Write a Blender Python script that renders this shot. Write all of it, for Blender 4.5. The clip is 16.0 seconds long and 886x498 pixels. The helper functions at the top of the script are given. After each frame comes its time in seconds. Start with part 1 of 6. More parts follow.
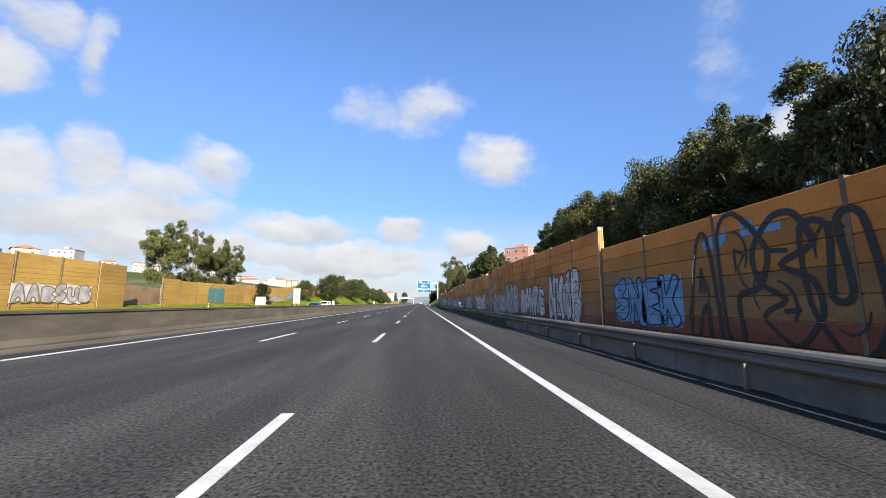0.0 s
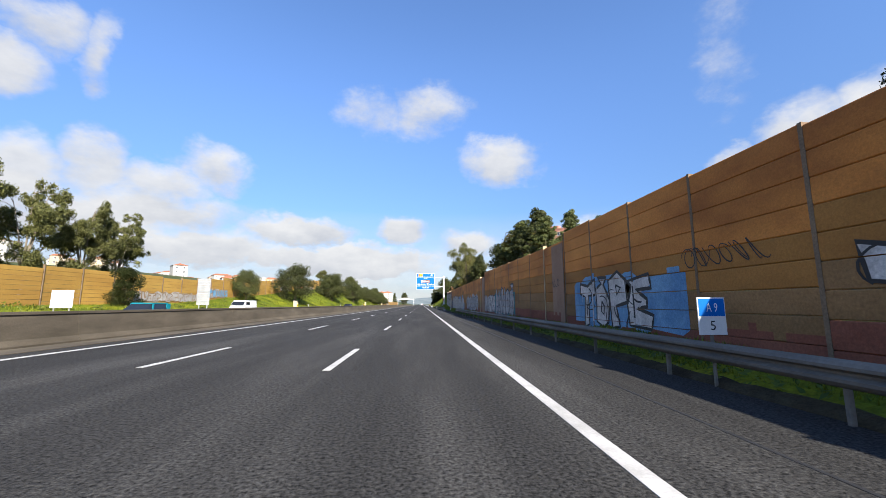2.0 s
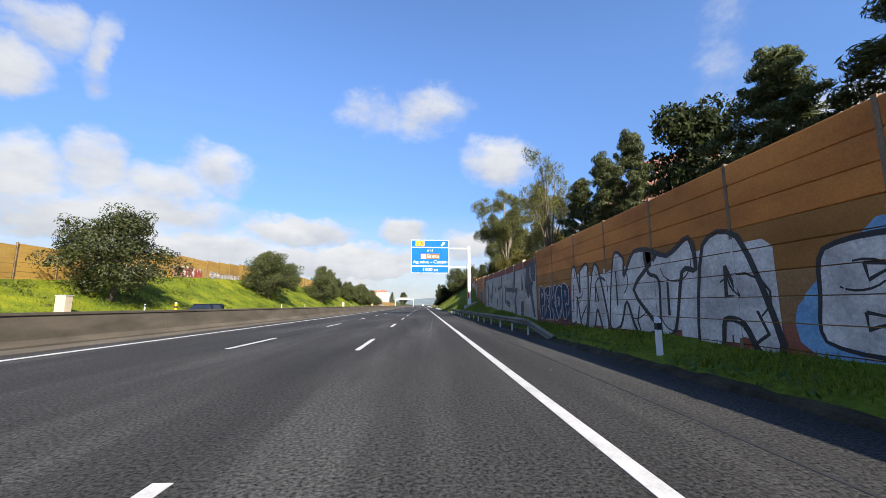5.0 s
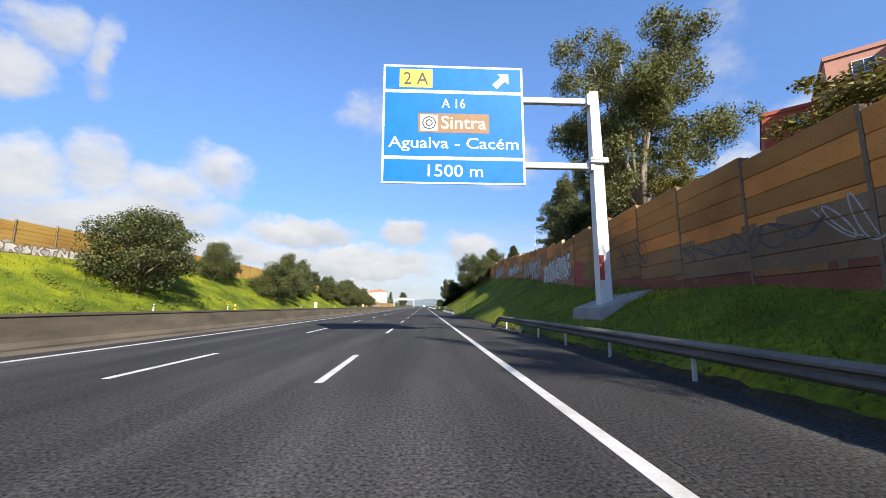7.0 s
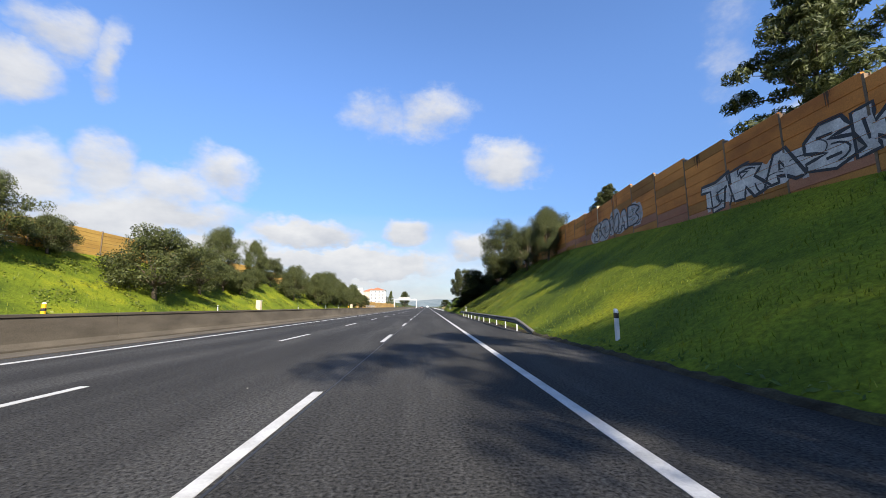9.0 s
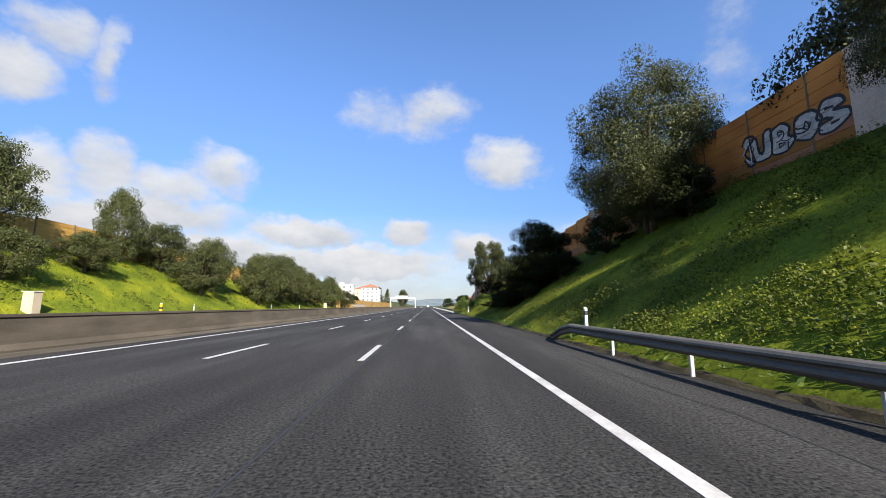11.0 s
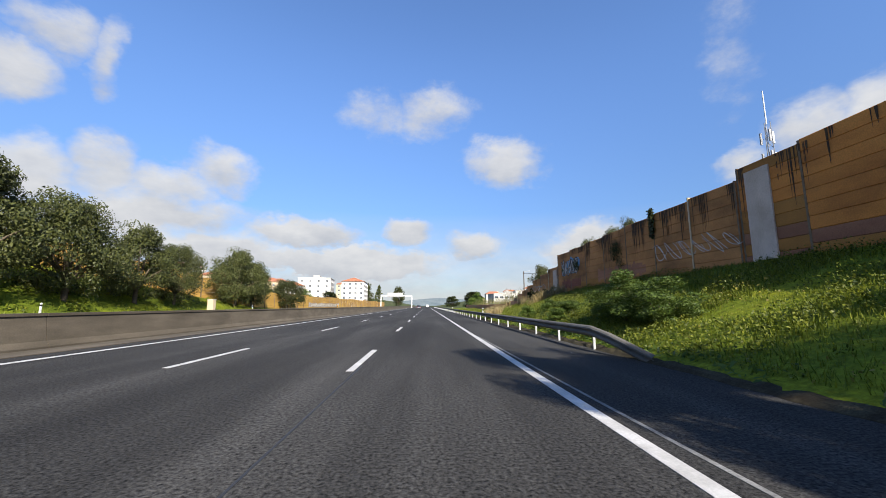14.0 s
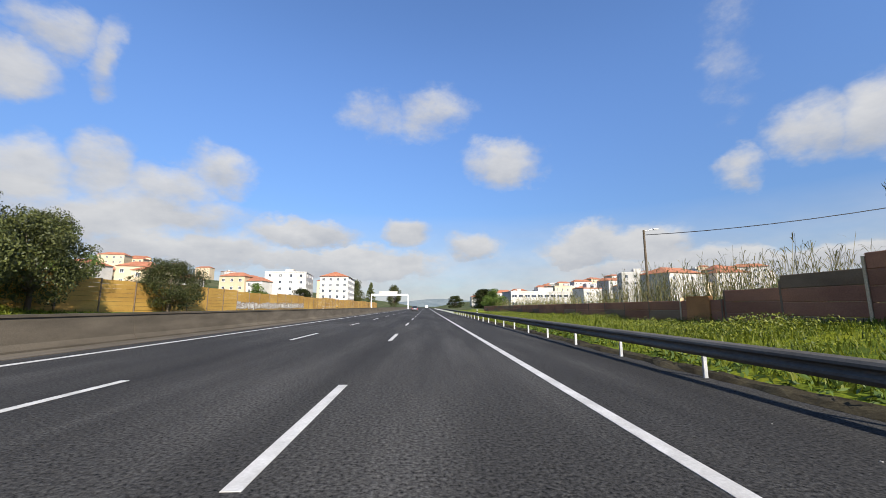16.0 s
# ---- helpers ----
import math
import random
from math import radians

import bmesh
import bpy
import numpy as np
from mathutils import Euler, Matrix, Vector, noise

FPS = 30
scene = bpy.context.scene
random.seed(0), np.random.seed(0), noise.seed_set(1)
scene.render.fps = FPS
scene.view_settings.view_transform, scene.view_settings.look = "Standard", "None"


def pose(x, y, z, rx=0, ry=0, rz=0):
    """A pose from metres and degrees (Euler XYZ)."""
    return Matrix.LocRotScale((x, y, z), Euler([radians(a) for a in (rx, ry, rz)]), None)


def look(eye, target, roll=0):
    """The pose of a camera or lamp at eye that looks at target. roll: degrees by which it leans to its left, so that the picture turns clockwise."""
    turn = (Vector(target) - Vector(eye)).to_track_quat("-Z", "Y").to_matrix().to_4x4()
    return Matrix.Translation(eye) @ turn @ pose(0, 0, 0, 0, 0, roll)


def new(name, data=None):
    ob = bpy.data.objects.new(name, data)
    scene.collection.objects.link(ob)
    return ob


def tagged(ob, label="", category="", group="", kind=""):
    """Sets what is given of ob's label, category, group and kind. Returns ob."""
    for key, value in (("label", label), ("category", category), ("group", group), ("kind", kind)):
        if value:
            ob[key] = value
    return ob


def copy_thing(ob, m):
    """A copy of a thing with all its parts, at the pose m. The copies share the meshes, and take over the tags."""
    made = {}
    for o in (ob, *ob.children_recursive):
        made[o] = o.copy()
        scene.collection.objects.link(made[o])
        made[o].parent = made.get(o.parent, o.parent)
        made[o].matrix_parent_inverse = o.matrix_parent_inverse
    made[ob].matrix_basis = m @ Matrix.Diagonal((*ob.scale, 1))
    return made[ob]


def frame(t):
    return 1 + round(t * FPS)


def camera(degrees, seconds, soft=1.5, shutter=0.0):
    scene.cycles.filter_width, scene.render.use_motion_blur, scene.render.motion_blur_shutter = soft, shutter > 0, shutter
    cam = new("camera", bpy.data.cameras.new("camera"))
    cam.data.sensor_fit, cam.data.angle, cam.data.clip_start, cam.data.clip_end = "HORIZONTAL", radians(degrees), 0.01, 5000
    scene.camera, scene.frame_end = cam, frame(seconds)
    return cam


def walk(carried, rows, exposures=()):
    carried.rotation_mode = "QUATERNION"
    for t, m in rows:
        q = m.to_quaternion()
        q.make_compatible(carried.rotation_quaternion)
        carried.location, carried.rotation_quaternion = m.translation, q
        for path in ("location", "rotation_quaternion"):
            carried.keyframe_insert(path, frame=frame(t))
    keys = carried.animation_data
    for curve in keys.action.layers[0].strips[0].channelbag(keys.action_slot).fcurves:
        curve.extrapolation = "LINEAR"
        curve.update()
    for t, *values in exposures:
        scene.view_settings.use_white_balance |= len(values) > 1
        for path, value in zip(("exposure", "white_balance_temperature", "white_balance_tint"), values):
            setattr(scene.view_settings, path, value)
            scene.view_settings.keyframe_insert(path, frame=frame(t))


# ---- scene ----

# ---------------------------------------------------------------- camera
cam = camera(98.0, 16.0, soft=0.75)
FOC = 784 / math.tan(radians(49))
# seconds, across, along, vanishing point x and y
PATH = [(0, -0.10, 0, 745, 537), (1, 0.08, 22.3, 746, 538), (2, 0.24, 44.7, 747, 539), (3, 0.29, 67.0, 748, 539),
        (5.5, 0.24, 123, 749, 541), (6.5, 0.19, 145, 750, 542), (7.5, 0.10, 166.6, 752, 542), (8.5, 0.03, 188.5, 756, 543),
        (11, -0.06, 244, 757, 542), (12, -0.24, 266.2, 757, 541), (12.5, -0.27, 277.3, 757, 541), (13.5, -0.12, 299.6, 756, 541),
        (14.5, -0.15, 321.7, 756, 542), (16, -0.30, 355, 754, 543)]
walk(cam, [(t, pose(x, y, 1.38, 90 + math.degrees(math.atan((vy - 441) / FOC)), 0, -math.degrees(math.atan((784 - vx) / FOC))))
           for t, x, y, vx, vy in PATH], exposures=[(0, 1.30), (8, 1.28), (11, 1.24), (13.5, 1.16), (16, 0.98)])

# ---------------------------------------------------------------- light
SUN_EL = radians(32)
SUN_H = Vector((0.387, -0.922))
sun_data = bpy.data.lights.new("sun", "SUN")
sun_data.energy, sun_data.angle, sun_data.color = 5.0, radians(0.5), (1.0, 0.93, 0.82)
sun = new("sun", sun_data)
sun.matrix_world = look((0, 0, 60), (-SUN_H.x * math.cos(SUN_EL), -SUN_H.y * math.cos(SUN_EL), 60 - math.sin(SUN_EL)))


def build_world():
    w = bpy.data.worlds.new("sky")
    scene.world = w
    w.use_nodes = True
    nt = w.node_tree
    nt.nodes.clear()
    N, L = nt.nodes.new, nt.links.new

    def m(op, a, b=None, c=None):
        n = N("ShaderNodeMath")
        n.operation = op
        for i, v in enumerate((a, b, c)):
            if v is None:
                continue
            if isinstance(v, (int, float)):
                n.inputs[i].default_value = v
            else:
                L(v, n.inputs[i])
        return n.outputs[0]

    out, bg = N("ShaderNodeOutputWorld"), N("ShaderNodeBackground")
    sky = N("ShaderNodeTexSky")
    sky.sky_type, sky.sun_disc = "NISHITA", False
    sky.sun_elevation, sky.sun_rotation = SUN_EL, math.atan2(SUN_H.x, SUN_H.y)
    sky.air_density, sky.dust_density, sky.ozone_density = 1.0, 0.4, 3.0
    bg.inputs[1].default_value = 0.052
    co = N("ShaderNodeTexCoord")
    sep = N("ShaderNodeSeparateXYZ")
    L(co.outputs["Generated"], sep.inputs[0])
    X, Y, Z = sep.outputs
    az = m("ARCTAN2", X, Y)
    el = m("ARCSINE", Z)

    def fbm(scale, detail, rough, sz=1.0):
        mp = N("ShaderNodeMapping")
        mp.inputs["Scale"].default_value = (1, 1, sz)
        L(co.outputs["Generated"], mp.inputs[0])
        n = N("ShaderNodeTexNoise")
        n.inputs["Scale"].default_value, n.inputs["Detail"].default_value, n.inputs["Roughness"].default_value = scale, detail, rough
        L(mp.outputs[0], n.inputs["Vector"])
        return n.outputs["Fac"]

    # cumulus clouds: azimuth, elevation, half width, half height (degrees), density
    clouds = [(12.0, 20.6, 6.2, 3.6, 1.0), (-8.5, 27.6, 5.2, 3.2, 0.5), (1.5, 27.8, 7.0, 3.2, 0.55), (-44.5, 28.0, 4.5, 3.2, 0.8), (-40.4, 27.2, 1.8, 4.2, 0.7),
              (-48, 23.2, 4, 3.2, 0.85), (-29, 17.2, 4.2, 3.8, 0.9), (-34.5, 14.0, 5.5, 2.8, 0.9), (-40, 15, 3.2, 4.2, 0.9), (-46, 13, 5, 4.6, 0.95), (-52, 12, 8, 6, 0.9),
              (-43, 9.5, 8, 3, 0.8), (-18, 10.0, 8.5, 2.2, 0.95), (-2.8, 10.8, 4.2, 2.6, 0.95), (-12, 6.3, 16, 2.2, 0.85), (7.4, 9.0, 4, 2.4, 0.7), (22.8, 8.6, 6, 3.0, 0.85),
              (31, 8, 6, 2.4, 0.8), (41.3, 29, 2.2, 5, 0.12), (42.6, 16.2, 3, 2.8, 0.9), (48.5, 19, 4, 3.8, 0.85), (53, 18.5, 3.4, 4.2, 0.85), (40, 5, 18, 2.2, 0.7),
              (-35, 11.2, 10, 3.6, 0.75), (-31, 7.2, 13, 3.0, 0.7), (85, 15, 14, 7, 0.7), (130, 25, 18, 8, 0.7), (-115, 22, 20, 9, 0.7)]
    warp = m("MULTIPLY", m("SUBTRACT", fbm(5.0, 5, 0.6), 0.5), 0.16)
    warp2 = m("MULTIPLY", m("SUBTRACT", fbm(6.5, 5, 0.6, 1.7), 0.5), 0.12)
    azw, elw = m("ADD", az, warp), m("ADD", el, warp2)
    total = lit = weight = None
    for a, e, wa, we, dens in clouds:
        da = m("MULTIPLY", m("SUBTRACT", azw, radians(a)), 1 / radians(wa))
        de = m("MULTIPLY", m("SUBTRACT", elw, radians(e)), 1 / radians(we))
        r2 = m("ADD", m("MULTIPLY", da, da), m("MULTIPLY", de, de))
        v = m("MULTIPLY", m("SUBTRACT", 1.0, r2), dens)
        total = v if total is None else m("MAXIMUM", total, v)
        part_of = m("MAXIMUM", v, 0.0)
        lean = m("MULTIPLY", part_of, de)
        weight = part_of if weight is None else m("ADD", weight, part_of)
        lit = lean if lit is None else m("ADD", lit, lean)
    total = m("MAXIMUM", total, -1.0)
    det = m("MULTIPLY", m("SUBTRACT", fbm(11, 7, 0.62, 1.5), 0.5), 1.7)
    field = m("ADD", total, det)
    ramp = N("ShaderNodeMapRange")
    ramp.interpolation_type = "SMOOTHSTEP"
    ramp.inputs["From Min"].default_value, ramp.inputs["From Max"].default_value = -0.25, 0.95
    L(field, ramp.inputs["Value"])
    low = N("ShaderNodeMapRange")            # thin haze that thickens to the horizon
    low.inputs["From Min"].default_value, low.inputs["From Max"].default_value = 0.235, 0.05
    low.inputs["To Min"].default_value, low.inputs["To Max"].default_value = 0.0, 1.5
    L(el, low.inputs["Value"])
    cover = m("MINIMUM", m("ADD", m("MULTIPLY", ramp.outputs[0], 0.93), m("MULTIPLY", low.outputs[0], fbm(4, 4, 0.6, 3))), 0.97)
    shade = N("ShaderNodeMapRange")
    shade.inputs["From Min"].default_value, shade.inputs["From Max"].default_value = 0.1, 0.9
    # tops catch the sun, undersides stay grey
    upper = m("MULTIPLY", m("DIVIDE", lit, m("ADD", weight, 0.05)), 0.32)
    L(m("ADD", upper, fbm(9, 6, 0.6, 2.0)), shade.inputs["Value"])
    ccol = N("ShaderNodeMix")
    ccol.data_type = "RGBA"
    ccol.inputs[6].default_value, ccol.inputs[7].default_value = (4.5, 4.72, 5.2, 1), (7.5, 7.45, 7.4, 1)
    L(shade.outputs[0], ccol.inputs[0])
    tint = N("ShaderNodeMix")
    tint.data_type, tint.blend_type = "RGBA", "MULTIPLY"
    tint.inputs[0].default_value = 1.0
    tint.inputs[7].default_value = (1.30, 1.52, 1.87, 1)
    fall = N("ShaderNodeMapRange")           # clear winter air: less glare low down
    fall.interpolation_type = "SMOOTHSTEP"
    fall.inputs["From Min"].default_value, fall.inputs["From Max"].default_value = -0.05, 0.62
    fall.inputs["To Min"].default_value, fall.inputs["To Max"].default_value = 0.56, 1.20
    L(el, fall.inputs["Value"])
    clear = N("ShaderNodeVectorMath")
    clear.operation = "SCALE"
    L(sky.outputs[0], clear.inputs[0]), L(fall.outputs[0], clear.inputs["Scale"])
    L(clear.outputs[0], tint.inputs[6])
    mix = N("ShaderNodeMix")
    mix.data_type = "RGBA"
    L(cover, mix.inputs[0])
    L(tint.outputs[2], mix.inputs[6])
    L(ccol.outputs[2], mix.inputs[7])
    L(mix.outputs[2], bg.inputs[0])
    L(bg.outputs[0], out.inputs[0])


build_world()

# ---------------------------------------------------------------- materials


def mat(name, c1, c2, scale=1.0, fine=20.0, rough=0.8, bump=0.15, rnd=0.0, metal=0.0, spec=0.35, c3=None, stretch=(1, 1, 1), island=0.0, fine_amount=0.35):
    """Two-scale surface in world metres: large stains between c1 and c2 (and c3), fine grain, relief, and a shift of value from piece to piece."""
    mt = bpy.data.materials.new(name)
    mt.use_nodes = True
    nt = mt.node_tree
    N, L = nt.nodes.new, nt.links.new
    b = nt.nodes["Principled BSDF"]
    b.inputs["Roughness"].default_value, b.inputs["Metallic"].default_value, b.inputs["Specular IOR Level"].default_value = rough, metal, spec
    g = N("ShaderNodeNewGeometry")
    mp = N("ShaderNodeMapping")
    mp.inputs["Scale"].default_value = stretch
    L(g.outputs["Position"], mp.inputs[0])

    def noise_tex(s, d=6, r=0.6, raw=False):
        n = N("ShaderNodeTexNoise")
        n.inputs["Scale"].default_value, n.inputs["Detail"].default_value, n.inputs["Roughness"].default_value = s, d, r
        L(g.outputs["Position"] if raw else mp.outputs[0], n.inputs["Vector"])
        return n.outputs["Fac"]

    r1 = N("ShaderNodeValToRGB")
    r1.color_ramp.elements[0].position, r1.color_ramp.elements[1].position = 0.32, 0.68
    r1.color_ramp.elements[0].color, r1.color_ramp.elements[1].color = (*c1, 1), (*c2, 1)
    if c3:
        e = r1.color_ramp.elements.new(0.5)
        e.color = (*c3, 1)
    L(noise_tex(scale), r1.inputs[0])
    f = noise_tex(fine, 5, 0.7, True)
    mr = N("ShaderNodeMapRange")
    mr.inputs["From Min"].default_value, mr.inputs["From Max"].default_value = 0.25, 0.75
    mr.inputs["To Min"].default_value, mr.inputs["To Max"].default_value = 1 - fine_amount, 1 + fine_amount
    L(f, mr.inputs["Value"])
    val = mr.outputs[0]
    for amount, src in ((rnd, "obj"), (island, "isl")):
        if amount:
            n = N("ShaderNodeObjectInfo") if src == "obj" else g
            m2 = N("ShaderNodeMapRange")
            m2.inputs["To Min"].default_value, m2.inputs["To Max"].default_value = 1 - amount, 1 + amount
            L(n.outputs["Random" if src == "obj" else "Random Per Island"], m2.inputs["Value"])
            mm = N("ShaderNodeMath")
            mm.operation = "MULTIPLY"
            L(val, mm.inputs[0]), L(m2.outputs[0], mm.inputs[1])
            val = mm.outputs[0]
    mx = N("ShaderNodeVectorMath")
    mx.operation = "SCALE"
    L(r1.outputs[0], mx.inputs[0]), L(val, mx.inputs["Scale"])
    L(mx.outputs[0], b.inputs["Base Color"])
    if bump:
        bp = N("ShaderNodeBump")
        bp.inputs["Strength"].default_value, bp.inputs["Distance"].default_value = bump, 0.02
        L(f, bp.inputs["Height"])
        L(bp.outputs[0], b.inputs["Normal"])
    return mt


def leaf_mat(name, c1, c2, trans=0.3, spec=0.3):
    mt = bpy.data.materials.new(name)
    mt.use_nodes = True
    nt = mt.node_tree
    N, L = nt.nodes.new, nt.links.new
    b, out = nt.nodes["Principled BSDF"], nt.nodes["Material Output"]
    b.inputs["Roughness"].default_value, b.inputs["Specular IOR Level"].default_value = 0.55, spec
    g, oi = N("ShaderNodeNewGeometry"), N("ShaderNodeObjectInfo")
    r = N("ShaderNodeValToRGB")
    r.color_ramp.elements[0].color, r.color_ramp.elements[1].color = (*c1, 1), (*c2, 1)
    L(g.outputs["Random Per Island"], r.inputs[0])
    m2 = N("ShaderNodeMapRange")
    m2.inputs["To Min"].default_value, m2.inputs["To Max"].default_value = 0.75, 1.3
    L(oi.outputs["Random"], m2.inputs["Value"])
    mx = N("ShaderNodeVectorMath")
    mx.operation = "SCALE"
    L(r.outputs[0], mx.inputs[0]), L(m2.outputs[0], mx.inputs["Scale"])
    L(mx.outputs[0], b.inputs["Base Color"])
    t = N("ShaderNodeBsdfTranslucent")
    L(mx.outputs[0], t.inputs[0])
    s = N("ShaderNodeMixShader")
    s.inputs[0].default_value = trans
    L(b.outputs[0], s.inputs[1]), L(t.outputs[0], s.inputs[2]), L(s.outputs[0], out.inputs[0])
    return mt


def plain(name, c, rough=0.5, metal=0.0, spec=0.5):
    return mat(name, tuple(v * 0.9 for v in c), tuple(min(1, v * 1.08) for v in c), 2.0, 40, rough, 0.03, 0, metal, spec, fine_amount=0.08)


M_ASPHALT = mat("asphalt", (0.0235, 0.0226, 0.0213), (0.057, 0.0546, 0.0506), 0.42, 24, 0.9, 0.9, c3=(0.035, 0.0336, 0.0313), stretch=(1.5, 0.14, 1), spec=0.14, fine_amount=1.5)
M_ASPHALT2 = mat("older asphalt", (0.0384, 0.0384, 0.0384), (0.064, 0.06272, 0.06016), 0.5, 40, 0.9, 0.5, stretch=(1.2, 0.2, 1), spec=0.25, fine_amount=0.5)
M_LINE = mat("road paint", (0.35, 0.336, 0.308), (0.532, 0.518, 0.49), 2.2, 30, 0.6, 0.2, fine_amount=0.18)
M_LINE_OLD = mat("worn road paint", (0.10, 0.097, 0.09), (0.22, 0.215, 0.20), 4.0, 30, 0.8, 0.2, fine_amount=0.4)
M_SEAM = mat("bitumen seam", (0.018, 0.018, 0.019), (0.03, 0.03, 0.03), 2, 30, 0.6, 0.2)
M_GRASS = mat("grass ground", (0.046, 0.070, 0.0075), (0.200, 0.205, 0.012), 0.22, 7, 0.9, 0.9, c3=(0.110, 0.138, 0.010), fine_amount=0.6, spec=0.1)
M_SOIL = mat("verge soil", (0.0224, 0.01792, 0.01152), (0.064, 0.0544, 0.032), 2.0, 25, 0.95, 0.8, fine_amount=0.5, spec=0.1)
M_SCRUB = mat("dry ground", (0.064, 0.064, 0.0288), (0.128, 0.1088, 0.0576), 0.03, 2.0, 0.95, 0.6, c3=(0.0448, 0.064, 0.0192), fine_amount=0.4, spec=0.1)
M_CONC = mat("barrier concrete", (0.058, 0.047, 0.032), (0.124, 0.102, 0.073), 0.8, 25, 0.9, 0.3, c3=(0.089, 0.073, 0.052), stretch=(1, 0.35, 1.5), fine_amount=0.25)
M_CONC3 = mat("pale footing concrete", (0.238, 0.224, 0.203), (0.336, 0.322, 0.294), 1.2, 20, 0.9, 0.3, fine_amount=0.2)
M_CONC2 = mat("grey concrete", (0.105, 0.098, 0.0875), (0.189, 0.1785, 0.161), 1.2, 25, 0.9, 0.3, fine_amount=0.25)
M_PLANK = mat("ochre wall plank", (0.35, 0.122, 0.027), (0.67, 0.268, 0.058), 0.5, 22, 0.85, 0.35, 0.07, c3=(0.55, 0.206, 0.043), stretch=(1, 0.5, 1), fine_amount=0.22)
M_PLANK_O = mat("olive wall plank", (0.25, 0.106, 0.024), (0.44, 0.196, 0.044), 0.5, 22, 0.85, 0.35, 0.08, stretch=(1, 0.5, 1), fine_amount=0.22)
M_PLANK_R = mat("reddish wall plank", (0.25, 0.105, 0.06), (0.40, 0.18, 0.095), 0.6, 22, 0.85, 0.35, 0.2, stretch=(1, 0.5, 1), fine_amount=0.25)
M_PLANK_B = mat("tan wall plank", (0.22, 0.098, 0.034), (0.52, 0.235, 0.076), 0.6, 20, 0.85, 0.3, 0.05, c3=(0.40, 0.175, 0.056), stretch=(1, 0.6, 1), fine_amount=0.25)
M_PLANK_T = mat("dull brown wall plank", (0.185, 0.098, 0.036), (0.32, 0.175, 0.068), 0.6, 18, 0.85, 0.35, 0.10, stretch=(1, 0.5, 1), fine_amount=0.3)
M_PLANK_D = mat("dark red wall plank", (0.15, 0.045, 0.026), (0.27, 0.095, 0.055), 0.6, 18, 0.85, 0.35, 0.12, stretch=(1, 0.5, 1), fine_amount=0.3)
M_PLANK_G = mat("greyed wall plank", (0.18, 0.11, 0.062), (0.29, 0.19, 0.11), 0.6, 22, 0.85, 0.35, 0.16, stretch=(1, 0.5, 1), fine_amount=0.22)
M_MAUVE = mat("faded mauve panel", (0.25, 0.145, 0.09), (0.36, 0.22, 0.14), 0.8, 18, 0.85, 0.25, 0.1, fine_amount=0.25)
M_PALE = mat("pale cement panel", (0.50, 0.38, 0.29), (0.68, 0.55, 0.45), 0.8, 18, 0.85, 0.25, 0.1, fine_amount=0.25)
M_PLANK_W = mat("white painted plank", (0.27, 0.25, 0.215), (0.45, 0.42, 0.365), 0.7, 22, 0.8, 0.3, 0.08, stretch=(1, 0.5, 1), fine_amount=0.15)
M_LWALL = mat("sunlit ochre wall panel", (0.322, 0.175, 0.0385), (0.462, 0.28, 0.063), 0.3, 6, 0.85, 0.35, 0.10, c3=(0.392, 0.224, 0.049), stretch=(1, 0.4, 1.5), fine_amount=0.15)
M_POST = mat("wall post", (0.13, 0.09, 0.06), (0.22, 0.15, 0.09), 1.5, 25, 0.85, 0.2, 0.15)
M_POST_L = mat("light wall post", (0.45, 0.33, 0.19), (0.58, 0.44, 0.27), 1.5, 25, 0.8, 0.2, 0.1)
M_MAST = mat("dull grey mast steel", (0.16, 0.165, 0.175), (0.30, 0.30, 0.31), 1.5, 18, 0.6, 0.1, 0.08, metal=0.3, fine_amount=0.15)
M_STEEL = mat("galvanised steel", (0.42, 0.43, 0.44), (0.58, 0.585, 0.59), 1.5, 18, 0.45, 0.1, 0.08, metal=0.55, fine_amount=0.15)
M_RAILP = mat("weathered guard rail", (0.105, 0.095, 0.08), (0.20, 0.182, 0.152), 1.2, 14, 0.85, 0.12, 0.08, metal=0.05, spec=0.2, stretch=(1, 0.3, 1), fine_amount=0.2)
M_WHITE = plain("white paint", (0.64, 0.64, 0.632))
M_BLUE = plain("sign blue", (0.0007, 0.1155, 0.448), 0.55, 0.0, 0.15)
M_YELLOW = plain("sign yellow", (0.74, 0.36, 0.008), 0.45)
M_BROWN = plain("sign brown", (0.203, 0.112, 0.049), 0.5, 0.0, 0.2)
M_BLACK = plain("black paint", (0.012, 0.012, 0.014), 0.6)
M_GBLUE = mat("blue spray paint", (0.07, 0.19, 0.36), (0.20, 0.38, 0.54), 1.0, 20, 0.7, 0.1)
M_GTEAL = mat("teal spray paint", (0.016, 0.13, 0.155), (0.06, 0.25, 0.28), 1.0, 20, 0.7, 0.1)
M_GWHITE = mat("white spray paint", (0.36, 0.335, 0.31), (0.69, 0.65, 0.60), 1.3, 14, 0.7, 0.1)
M_GSILVER = mat("silver spray paint", (0.235, 0.22, 0.215), (0.49, 0.465, 0.445), 1.3, 14, 0.6, 0.1)
M_STAIN = mat("dark damp stain", (0.035, 0.022, 0.013), (0.11, 0.062, 0.032), 1.5, 20, 0.9, 0.1)
M_GDARK = mat("dark grey paint", (0.035, 0.036, 0.04), (0.085, 0.085, 0.09), 1.0, 20, 0.7, 0.1)
M_GNAVY = mat("navy spray paint", (0.010, 0.02, 0.05), (0.02, 0.04, 0.09), 1.0, 20, 0.7, 0.1)
